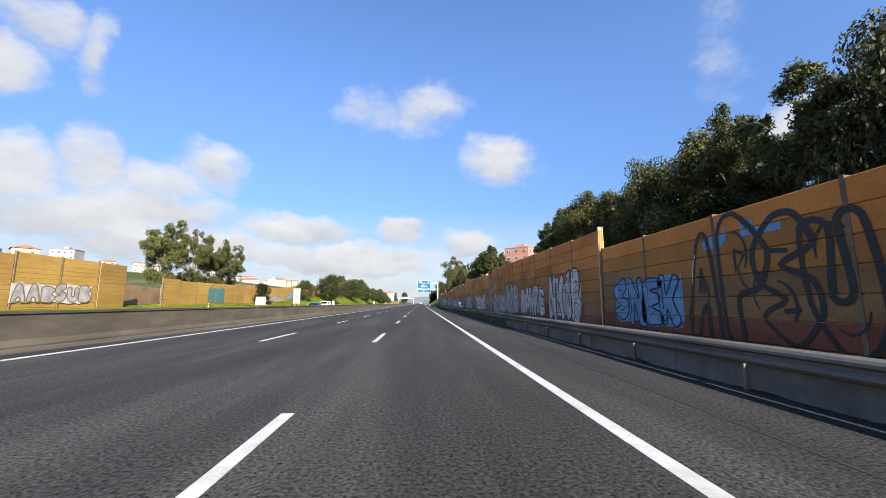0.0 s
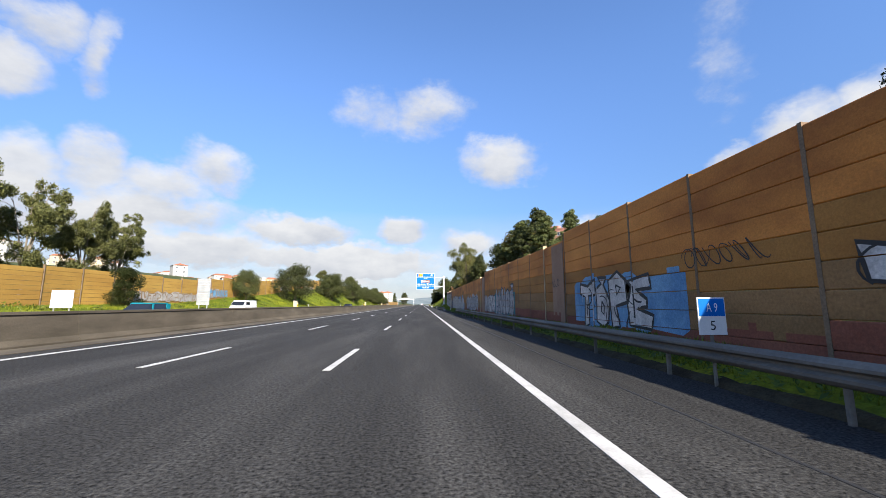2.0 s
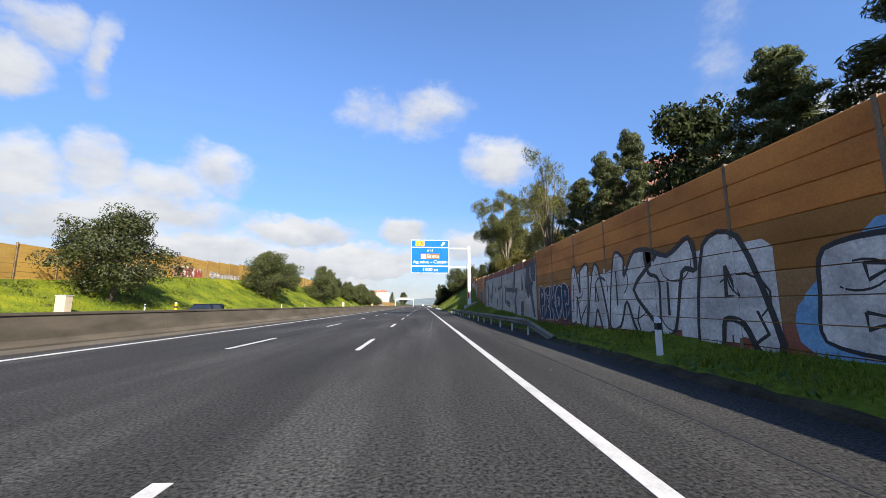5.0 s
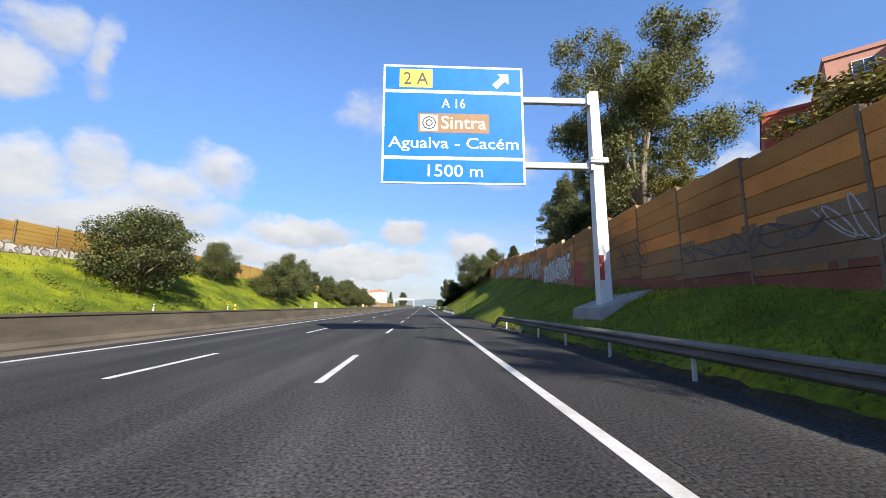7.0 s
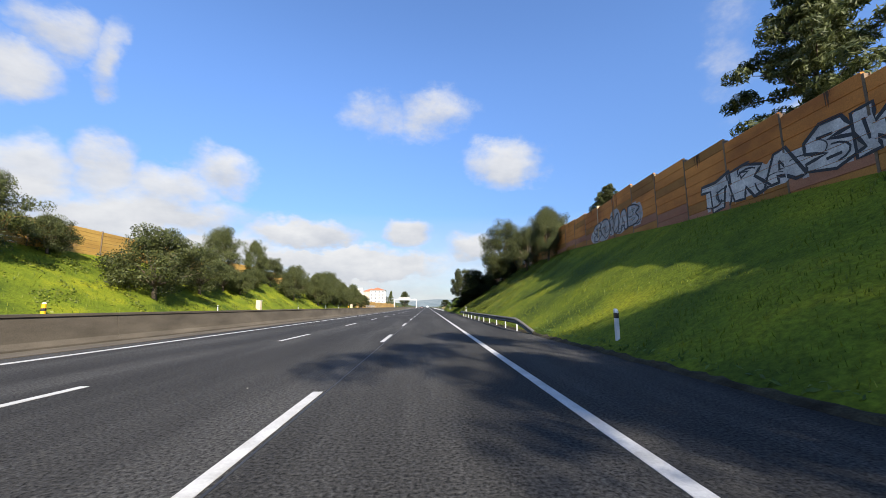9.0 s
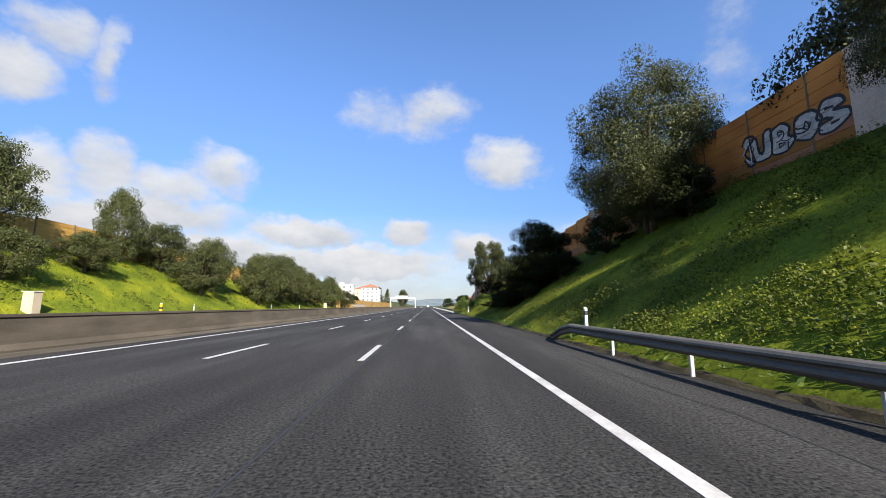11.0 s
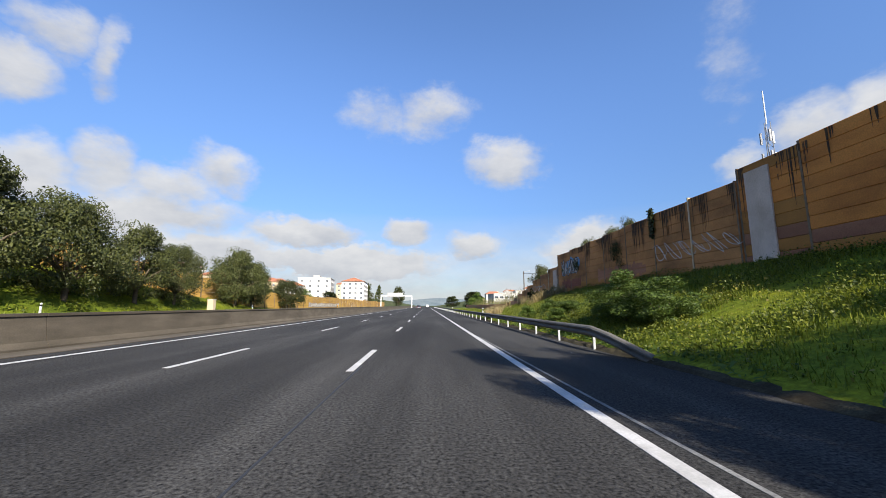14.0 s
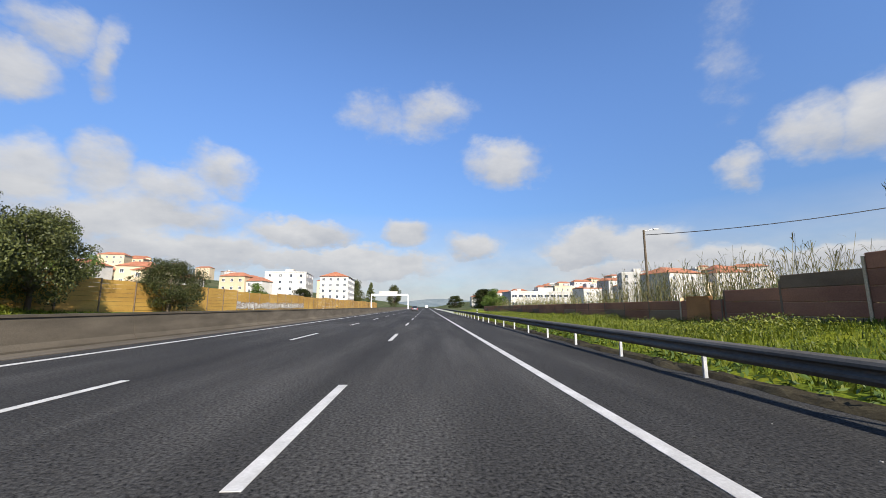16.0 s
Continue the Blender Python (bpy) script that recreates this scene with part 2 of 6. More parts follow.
M_GRED = mat("red spray paint", (0.30, 0.04, 0.03), (0.42, 0.07, 0.05), 1.0, 20, 0.7, 0.1)
M_BARK = mat("bark", (0.064, 0.048, 0.032), (0.128, 0.0992, 0.0704), 1.5, 12, 0.95, 0.6)
M_BARK_L = mat("pale bark", (0.1536, 0.128, 0.096), (0.256, 0.2176, 0.1728), 1.2, 10, 0.9, 0.4)
M_OAK = leaf_mat("oak leaves", (0.017, 0.025, 0.006), (0.088, 0.095, 0.025), 0.16)
# near-black evergreen: shade under trees and walls put into the leaf colour
M_EVER = leaf_mat("evergreen leaves darkened for shade", (0.010, 0.015, 0.004), (0.036, 0.042, 0.012), 0.12, 0.08)
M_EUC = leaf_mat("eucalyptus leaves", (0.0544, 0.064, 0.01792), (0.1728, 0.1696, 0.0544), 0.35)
# darker copy of the eucalyptus leaves, shade put into the colour
M_EUC_SHADE = leaf_mat("shaded eucalyptus leaves", (0.030, 0.038, 0.012), (0.105, 0.112, 0.040), 0.3)
M_EUC_Y = leaf_mat("yellowing leaves", (0.0832, 0.0768, 0.016), (0.2048, 0.1664, 0.032), 0.35)
M_PINE = leaf_mat("pine needles", (0.032, 0.048, 0.0128), (0.1344, 0.1472, 0.048), 0.3)
M_BUSH = leaf_mat("bush leaves", (0.0384, 0.0704, 0.01152), (0.1088, 0.1536, 0.0256), 0.35)
M_BLADE = leaf_mat("grass blades", (0.060, 0.092, 0.0072), (0.190, 0.208, 0.017), 0.4)
M_CLOVER = leaf_mat("clover leaves", (0.038, 0.062, 0.0066), (0.195, 0.208, 0.020), 0.35)
M_HERB = leaf_mat("herb leaves", (0.036, 0.060, 0.0066), (0.190, 0.212, 0.021), 0.4)
M_DRY = leaf_mat("dry reeds", (0.21, 0.154, 0.063), (0.35, 0.28, 0.14), 0.3)
M_REED = leaf_mat("reed leaves", (0.07, 0.085, 0.022), (0.28, 0.235, 0.10), 0.35)
M_ROOF = mat("terracotta roof", (0.252, 0.091, 0.049), (0.35, 0.147, 0.077), 0.4, 3, 0.9, 0.3, 0.12)
M_HOUSE_W = mat("white render", (0.364, 0.35, 0.322), (0.504, 0.483, 0.448), 0.2, 3, 0.9, 0.1, 0.08, fine_amount=0.08)
M_HOUSE_C = mat("cream render", (0.462, 0.364, 0.238), (0.546, 0.448, 0.308), 0.2, 3, 0.9, 0.1, 0.12, fine_amount=0.08)
M_HOUSE_P = mat("salmon render", (0.40, 0.185, 0.135), (0.47, 0.235, 0.175), 0.15, 3, 0.9, 0.1, 0.06, fine_amount=0.08)
M_HOUSE_R = mat("brick red render", (0.336, 0.063, 0.035), (0.406, 0.098, 0.056), 0.15, 3, 0.9, 0.1, fine_amount=0.08)
M_PANE = mat("window pane", (0.03, 0.035, 0.045), (0.06, 0.07, 0.09), 1, 4, 0.12, 0, 0.2, spec=0.6)
M_CARGLASS = plain("car glass", (0.015, 0.018, 0.022), 0.08)
M_CAR_S = plain("silver car paint", (0.36, 0.37, 0.39), 0.25, 0.6)
M_CAR_W = plain("white car paint", (0.75, 0.75, 0.75), 0.25)
M_CAR_T = plain("teal car paint", (0.01, 0.22, 0.28), 0.25)
M_CAR_D = plain("dark blue car paint", (0.012, 0.018, 0.04), 0.2)
M_TYRE = plain("tyre rubber", (0.015, 0.015, 0.016), 0.85)
M_LAMP_R = plain("red lamp lens", (0.50, 0.01, 0.01), 0.15)
# haze of distance put into the hills' base colour
M_HILL = mat("haze-tinted far hills", (0.10, 0.13, 0.14), (0.17, 0.20, 0.20), 0.01, 0.08, 1.0, 0, fine_amount=0.2)

# ---------------------------------------------------------------- building helpers


def mesh_of(name, bm, material, smooth=False):
    me = bpy.data.meshes.new(name)
    bm.to_mesh(me)
    bm.free()
    for mm in (material if isinstance(material, (list, tuple)) else [material]):
        me.materials.append(mm)
    if smooth:
        me.polygons.foreach_set("use_smooth", [True] * len(me.polygons))
    return me


def part(name, bm, material, parent=None, label="", at=None, smooth=False):
    ob = new(name, mesh_of(name, bm, material, smooth))
    if parent:
        ob.parent = parent
    if at is not None:
        ob.matrix_basis = at
    if label:
        ob["label"] = label
    return ob


def shared(name, me, parent, at):
    ob = new(name, me)
    ob.parent = parent
    ob.matrix_basis = at
    return ob


def empty(name, x, y, z, rz=0, **tags):
    ob = new(name)
    ob.empty_display_size = 0.3
    ob.matrix_basis = pose(x, y, z, 0, 0, rz)
    return tagged(ob, **tags)


def box(bm, x0, y0, z0, x1, y1, z1, bevel=0.0):
    r = bmesh.ops.create_cube(bm, size=1.0, matrix=Matrix.Translation(((x0 + x1) / 2, (y0 + y1) / 2, (z0 + z1) / 2)) @ Matrix.Diagonal((x1 - x0, y1 - y0, z1 - z0, 1)))
    if bevel:
        es = list({e for v in r["verts"] for e in v.link_edges})
        bmesh.ops.bevel(bm, geom=es, offset=bevel, segments=1, affect="EDGES")
    return bm


def bx(*a, bevel=0.0):
    return box(bmesh.new(), *a, bevel=bevel)


def cyl(bm, p, q, r0, r1=None, seg=10):
    p, q = Vector(p), Vector(q)
    d = q - p
    m = Matrix.Translation((p + q) / 2) @ d.to_track_quat("Z", "Y").to_matrix().to_4x4()
    bmesh.ops.create_cone(bm, cap_ends=True, segments=seg, radius1=r0, radius2=r0 if r1 is None else r1, depth=d.length, matrix=m)
    return bm


def loft(bm, rings, close=True, caps=True):
    """Skin a list of rings of points, each with as many points as the first."""
    vs = [[bm.verts.new(p) for p in ring] for ring in rings]
    n = len(vs[0])
    for a, b in zip(vs, vs[1:]):
        for i in range(n if close else n - 1):
            j = (i + 1) % n
            bm.faces.new((a[i], a[j], b[j], b[i]))
    if caps and close:
        bm.faces.new(list(reversed(vs[0])))
        bm.faces.new(vs[-1])
    bmesh.ops.recalc_face_normals(bm, faces=bm.faces)
    return bm


def lerp_table(table, y):
    ys = [r[0] for r in table]
    return [float(np.interp(y, ys, [r[k] for r in table])) for k in range(1, len(table[0]))]


# ---------------------------------------------------------------- plan of the cutting
# along, wall's place across, ground at its foot, top of the wall
RIGHT = [(-60, 7.2, 0.45, 3.5), (15, 7.2, 0.45, 4.55), (134, 7.2, 0.5, 4.45), (155, 7.4, 1.3, 4.7), (166, 8.5, 1.95, 5.35), (181, 10.0, 2.7, 5.95),
         (201, 12.5, 4.6, 7.7), (210, 13.5, 5.4, 8.75), (240, 15.0, 7.4, 10.2), (262, 15.5, 7.5, 10.8), (292, 15, 5.9, 9.4), (302, 14.8, 5.2, 8.5),
         (316, 14, 3.3, 7.4), (326, 14, 3.3, 7.05), (340, 13.2, 2.9, 6.8), (348, 12.8, 2.6, 6.2), (356, 12.8, 1.9, 4.6), (363, 12.9, 1.2, 3.3), (372, 13.2, 0.6, 1.9), (440, 14, 0.4, 1.5), (700, 14, 0.4, 1.5)]
LEFT = [(-60, -40, 0.6, 6.2), (52, -40, 0.8, 6.2), (66, -42, 1.0, 5.2), (115, -42, 1.6, 5.7), (135, -42.5, 3.0, 7.0), (160, -43.5, 4.4, 8.1),
        (185, -45, 6.6, 10.2), (210, -45.5, 7.6, 11.2), (240, -46, 8.4, 11.6), (320, -46, 8.4, 11.4), (355, -44, 6.0, 9.2), (395, -37, 0.9, 4.6), (420, -36, 0.6, 4.2), (700, -36, 0.5, 4.2)]
L_EDGE, M_LINE_X, D_LINE_X, R_LINE = -10.25, -5.95, -1.76, 2.06
ROAD_R, BARRIER_X = 5.35, -12.7


def hill(x, y):
    """Far ground: low hills with the town on both sides."""
    far = max(0.0, min(1.0, (abs(x) - 60) / 200)) if abs(x) > 60 else 0
    h = far * (8 + 26 * max(0.0, min(1.0, (y - 350) / 500)))
    if x < 0:
        h = far * (15 + 22 * max(0.0, min(1.0, (y - 100) / 700)))
    return h + 2.0 * noise.noise((x * 0.01, y * 0.01, 0)) * far


def ground_z(x, y):
    n = 0.16 * noise.noise((x * 0.35, y * 0.35, 3)) + 0.07 * noise.noise((x * 1.1, y * 1.1, 5))
    rx, rb, _ = lerp_table(RIGHT, y)
    lx, lb, _ = lerp_table(LEFT, y)
    if x > rx:
        t = min(1, (x - rx) / 30)
        return rb + 0.2 + t * (4 * min(1, max(0, (260 - y) / 100))) + hill(x, y) + n
    if x >= ROAD_R:
        t = (x - ROAD_R) / (rx - ROAD_R)
        k = t ** 1.05
        return 0.05 + (rb - 0.05) * k + n * min(1, t * 3)
    if x < lx:
        return lb + 0.2 + hill(x, y) + n
    if x <= -32.3:
        t = (-32.3 - x) / (-32.3 - lx)
        return 0.1 + (lb - 0.1) * t ** 0.95 + n * min(1, t * 3)
    return -0.06


def build_ground():
    ys = list(np.arange(-60, 470, 2.5)) + [480, 500, 530, 570, 620, 680, 740, 820, 920, 1040, 1200, 1450, 1800, 2400, 3400]
    ys = [-900, -300, -120] + ys
    rf = [0.0, 0.06, 0.14, 0.24, 0.34, 0.45, 0.56, 0.67, 0.78, 0.89, 1.0]
    rows = []
    for y in ys:
        rx, lx = lerp_table(RIGHT, y)[0], lerp_table(LEFT, y)[0]
        xs = [-3400, -1600, -800, -450, -300, -200, -140, -100, -75, -60, lx - 6, lx - 0.6]
        xs += [-32.3 + (lx + 32.3) * f for f in reversed(rf)]
        xs += [-32.0, -20, -12, -4, 4, ROAD_R - 0.1]
        xs += [ROAD_R + (rx - ROAD_R) * f for f in rf]
        xs += [rx + 0.6, rx + 6, rx + 18, 50, 70, 100, 140, 200, 300, 450, 800, 1600, 3400]
        rows.append([(x, y, ground_z(x, y)) for x in xs])
    bm = loft(bmesh.new(), rows, close=False)
    ob = part("ground", bm, [M_GRASS, M_SCRUB], smooth=True)
    for p in ob.data.polygons:
        c = p.center
        lx, rx = lerp_table(LEFT, c.y)[0], lerp_table(RIGHT, c.y)[0]
        p.material_index = 0 if lx - 3 < c.x < rx + 3 and c.y < 480 else 1
    return tagged(ob, "bright green grassy cutting slopes running to dry town land", "ground", kind="structure")


build_ground()


def build_road():
    y0, y1 = -60, 1000
    bm = bx(-12.4, y0, -0.2, ROAD_R, y1, 0.0)
    road = tagged(part("road", bm, M_ASPHALT), "dark grey asphalt carriageway with worn wheel tracks", "road", kind="structure")
    bm = bx(-32.0, y0, -0.2, -13.0, y1, 0.0)
    far = tagged(part("road_opposite", bm, M_ASPHALT2), "grey asphalt carriageway beyond the concrete divider", "road", kind="structure")
    part("edge_line", bx(R_LINE - 0.095, y0, 0, R_LINE + 0.095, y1, 0.006), M_LINE, road, "solid white edge line")
    part("edge_line", bx(L_EDGE - 0.11, y0, 0, L_EDGE + 0.11, y1, 0.006), M_LINE, road, "solid white edge line")
    part("edge_line", bx(-30.1, y0, 0, -29.9, y1, 0.006), M_LINE, far)
    part("shoulder_seam", bx(3.55, -40, 0, 3.60, 130, 0.004), M_SEAM, road, "dark bitumen joint along the shoulder")
    part("lane_joint", bx(D_LINE_X + 0.12, 180, 0, D_LINE_X + 0.15, 320, 0.004), M_SEAM, road)
    dash = mesh_of("dash", bx(-0.08, -4.0, 0, 0.08, 0, 0.006), M_LINE)
    y = 5.2 - 39
    while y < 650:
        if y < 101 or y > 108:
            for x in (D_LINE_X, M_LINE_X):
                shared("lane_dash", dash, road, pose(x, y + (0.6 if x == M_LINE_X else 0), 0))
        y += 13.0
        if 100 < y < 112:
            y += 6.0
    part("old_line", loft(bmesh.new(), [[(x - 0.03, y, 0.001), (x + 0.03, y, 0.001), (x + 0.03, y, 0.005), (x - 0.03, y, 0.005)] for x, y in ((2.44, 313.0), (2.36, 317.0), (2.27, 323.0), (2.2, 328.0))]), M_LINE_OLD, road, "thin worn remnant of an older white line")
    # kerb lip where the asphalt meets the slope
    part("kerb", bx(ROAD_R - 0.02, 185, -0.1, ROAD_R + 0.12, 460, 0.045, bevel=0.015), M_CONC2, road, "low grey concrete edge strip")


build_road()


def build_divider():
    prof = [(-0.34, -0.05), (-0.34, 0.08), (-0.22, 0.26), (-0.12, 1.04), (-0.16, 1.05), (-0.16, 1.14), (0.16, 1.14), (0.16, 1.05), (0.12, 1.04), (0.22, 0.26), (0.34, 0.08), (0.34, -0.05)]
    wall = empty("divider", BARRIER_X, 0, 0, label="long weathered brown-grey concrete divider between the carriageways", category="concrete barrier", kind="structure")
    me = mesh_of("barrier_block", loft(bmesh.new(), [[(x, 0.012, z) for x, z in prof], [(x, 11.988, z) for x, z in prof]]), M_CONC)
    for i in range(-4, 60):
        shared("barrier_block", me, wall, pose(0, i * 12.0, 0))
    gut = part("gutter", bx(0.36, -60, -0.05, 1.5, 720, 0.02), M_CONC, wall, "stained concrete gutter strip")
    return wall


build_divider()

# ---------------------------------------------------------------- noise walls
STEP = 3.0
ROW = 0.5
plank_cache = {}


def plank_mesh(material):
    if material.name not in plank_cache:
        bm = bmesh.new()
        # a slightly bellied board with chamfered long edges
        prof = [(0.05, 0.0), (-0.058, 0.0), (-0.075, 0.02), (-0.08, 0.24), (-0.075, ROW - 0.030), (-0.058, ROW - 0.008), (0.05, ROW - 0.008)]
        loft(bm, [[(x, -STEP / 2 + 0.045, z) for x, z in prof], [(x, STEP / 2 - 0.045, z) for x, z in prof]])
        plank_cache[material.name] = mesh_of("plank", bm, material)
    return plank_cache[material.name]


def wall_post(bm, h):
    prof = [(-0.086, -0.043), (-0.086, 0.043), (-0.07, 0.043), (-0.07, 0.025), (0.09, 0.025), (0.09, 0.065), (0.115, 0.065), (0.115, -0.065), (0.09, -0.065), (0.09, -0.025), (-0.07, -0.025), (-0.07, -0.043)]
    return loft(bm, [[(x, y, 0) for x, y in prof], [(x, y, h) for x, y in prof]])


rng = random.Random(7)
# stretches of the wall: start, end, top (start, end), style
SECTIONS = [(-42, 15, 3.45, 3.55, "ochre"), (15, 39, 4.35, 4.75, "ochre"), (39, 63, 4.45, 4.85, "ochre"), (63, 87, 4.5, 4.85, "ochre"), (87, 135, 4.45, 4.6, "ochre"),
            (135, 156, 4.35, 4.6, "white"), (156, 180, 4.75, 5.9, "brown"), (180, 204, 5.9, 7.8, "ochre"), (204, 228, 8.1, 9.9, "ochre"), (228, 252, 9.7, 10.7, "ochre"),
            (252, 276, 10.9, 10.5, "ochre"), (276, 300, 10.2, 8.7, "ochre"), (300, 327, 8.6, 7.5, "ochre"), (327, 348, 7.0, 6.3, "ochre"), (348, 354, 5.2, 4.8, "grey"), (354, 363, 4.4, 3.4, "grey"),
            (363, 372, 3.0, 2.1, "red"), (372, 450, 1.7, 1.5, "red")]


def pick(style, k, n, r):
    odd = r.random()
    if style == "white":
        return M_PLANK_W if k < n - 1 else M_PLANK_D
    if style == "red":
        return M_PLANK_R if odd < 0.8 else M_PLANK_G
    if style == "grey":
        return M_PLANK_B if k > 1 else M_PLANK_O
    if style == "brown":
        return M_PLANK_D if k < 2 else M_PLANK_T if k < 4 else M_PLANK_O if odd < 0.6 else M_PLANK
    if n > 90:
        if n > 190:
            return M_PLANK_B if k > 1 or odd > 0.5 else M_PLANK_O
        return (M_PLANK_R, M_PLANK_O)[odd > 0.4] if k < 3 else M_PLANK if odd < 0.85 else M_PLANK_O
    table = (M_PLANK_D, M_PLANK_D, M_PLANK_T, M_PLANK_T, M_PLANK_O, M_PLANK_O)
    q = k + (1 if odd > 0.93 else -1 if odd < 0.05 else 0)
    return table[max(0, q)] if q < 6 else M_PLANK


WALLS = []
LABELS = {"ochre": "tall ochre plank noise barrier on a grass verge", "white": "noise barrier of white painted planks with black lettering shapes",
          "brown": "brownish stained plank noise barrier above a grass slope", "grey": "greyed plank noise barrier with dark damp streaks", "red": "low reddish brown plank wall behind grass"}


def build_right_wall():
    posts = {}
    for s0, s1, t0, t1, style in SECTIONS:
        ym = (s0 + s1) / 2
        wall = empty("noise_barrier", lerp_table(RIGHT, ym)[0], ym, 0, label=LABELS[style], category="noise barrier", kind="structure")
        WALLS.append((s0, s1, wall))
        n = round((s1 - s0) / STEP)
        for i in range(n + 1):
            y = s0 + i * STEP
            x, zb, _ = lerp_table(RIGHT, y)
            top = t0 + (t1 - t0) * min(1, max(0, (i - 0.5) / max(1, n - 1)))
            h = round(top - zb + 0.65, 1)
            first = i == (1 if s0 >= 39 else 0)
            key = (h, first, style == "white")
            if key not in posts:
                posts[key] = mesh_of("post", wall_post(bmesh.new(), h + (0.12 if first else 0.03)), M_POST_L if first else M_PLANK_W if style == "white" else M_POST)
            x1 = lerp_table(RIGHT, y + 1)[0]
            shared("post", posts[key], wall, wall.matrix_basis.inverted() @ pose(x - (0.03 if first else 0), y + (0.1 if i == 0 else 0) - (0.1 if i == n else 0), top - h, 0, 0, -math.degrees(math.atan(x1 - x))))
            if i == n:
                break
            yc = y + STEP / 2
            xa, xb = lerp_table(RIGHT, y)[0], lerp_table(RIGHT, y + STEP)[0]
            zb = lerp_table(RIGHT, yc)[1] - 0.3
            topb = t0 + (t1 - t0) * (i / max(1, n - 1))
            rows = int(math.ceil((topb - zb) / ROW))
            turn = -math.degrees(math.atan((xb - xa) / STEP))
            for k in range(rows):
                shared("plank", plank_mesh(pick(style, k, rows + (200 if s0 >= 324 else 100 if s0 >= 180 else 0), rng)), wall, wall.matrix_basis.inverted() @ pose((xa + xb) / 2, yc, topb - (rows - k) * ROW, 0, 0, turn))


build_right_wall()


def pale_panel(y0, y1, style, lift=0.12, skin=None, proud=0.17):
    """A narrow smooth cement panel that closes a joint of the wall."""
    ym = (y0 + y1) / 2
    wall = next(w for a, b, w in WALLS if a <= ym < b)
    x, zb, top = lerp_table(RIGHT, ym)
    top += lift
    slab = part("panel", bx(x - proud, y0, zb - 0.4, x + 0.05, y1, top, bevel=0.004), skin or M_PALE, label="smooth faded cement panel")
    slab.parent, slab.matrix_parent_inverse = wall, wall.matrix_basis.inverted()
    if style:
        low = part("painted_patch", bx(x - 0.176, y0 + 0.02, zb + 0.5, x - 0.172, y1 - 0.02, zb + 1.9), style, label="teal sprayed lower part")
        low.parent, low.matrix_parent_inverse = wall, wall.matrix_basis.inverted()


for y in (39, 63, 87):
    pale_panel(y + 0.16, y + 1.75, None, -0.12, M_MAUVE, 0.082)
pale_panel(255.0, 256.4, None)
pale_panel(277.0, 278.5, M_GTEAL)
pale_panel(325.3, 326.5, None)
pale_panel(348.2, 349.3, None, -1.15)
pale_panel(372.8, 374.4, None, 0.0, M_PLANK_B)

def build_left_wall():
    panel_cache = {}
    y = -40.0
    sec = None
    i = 0
    while y < 640:
        if 50 < y < 64:
            y += 5
            continue
        if sec is None or i % 8 == 0:
            sec = empty("noise_barrier", lerp_table(LEFT, y + 20)[0], y + 20, 0, label="sunlit yellow ochre plank noise barrier above the far verge", category="noise barrier", kind="structure")
            inv = sec.matrix_basis.inverted()
        x, zb, zt = lerp_table(LEFT, y + 2.5)
        xa, xb = lerp_table(LEFT, y)[0], lerp_table(LEFT, y + 5)[0]
        step = 0.25 if i % 8 < 4 else 0.0
        h = math.ceil((zt - zb + 0.6) / 0.5) * 0.5
        if h not in panel_cache:
            bm = bmesh.new()
            k = 0.0
            while k < h - 0.01:
                box(bm, -0.06, -2.4, k, 0.06 + 0.02 * (round(k * 2) % 2), 2.4, k + 0.475)
                k += 0.5
            bm2 = wall_post(bmesh.new(), h + 0.1)
            panel_cache[h] = (mesh_of("panel", bm, M_LWALL), mesh_of("post", bm2, M_POST))
        turn = -math.degrees(math.atan((xb - xa) / 5.0))
        shared("panel", panel_cache[h][0], sec, inv @ pose(x, y + 2.5, zt + step - h, 0, 0, turn))
        shared("post", panel_cache[h][1], sec, inv @ pose(xa + 0.05, y, zt + step - h, 0, 0, 180 + turn))
        i += 1
        y += 5
    # set-back dark wall that fills the opening
    bm = bmesh.new()
    for k in range(7):
        box(bm, -43.2, 49.0 + k * 2.5, 0.4, -43.0, 51.4 + k * 2.5, 4.6 - 0.12 * k)
    tagged(part("garden_wall", bm, M_PLANK_G), "dull grey wall panels set back behind a gap", "wall", kind="structure")


build_left_wall()

# ---------------------------------------------------------------- paint on the walls


def wall_x(y, side):
    return lerp_table(RIGHT, y)[0] - 0.083 if side > 0 else lerp_table(LEFT, y)[0] + 0.14


def ribbon(path, w):
    """A tapering band along a path in the wall's plane, as one polygon."""
    up, down = [], []
    n = len(path)
    for i, (y, z) in enumerate(path):
        a, b = path[max(i - 1, 0)], path[min(i + 1, n - 1)]
        ty, tz = b[0] - a[0], b[1] - a[1]
        q = math.hypot(ty, tz) or 1
        f = w * (0.75 + 0.5 * math.sin(math.pi * (i + 0.6) / n))
        up.append((y - tz / q * f, z + ty / q * f))
        down.append((y + tz / q * f, z - ty / q * f))
    return [(up[i], up[i + 1], down[i + 1], down[i]) for i in range(n - 1)]


def clip_band(p, lo, hi):
    """The part of a convex polygon (y, z) that lies between two heights."""
    for sign, lim in ((1, lo), (-1, -hi)):
        out = []
        for a, b in zip(p, p[1:] + p[:1]):
            da, db = sign * a[1] - lim, sign * b[1] - lim
            if da >= 0:
                out.append(a)
            if da * db < 0:
                t = da / (da - db)
                out.append((a[0] + t * (b[0] - a[0]), a[1] + t * (b[1] - a[1])))
        p = out
        if len(p) < 3:
            return []
    return p


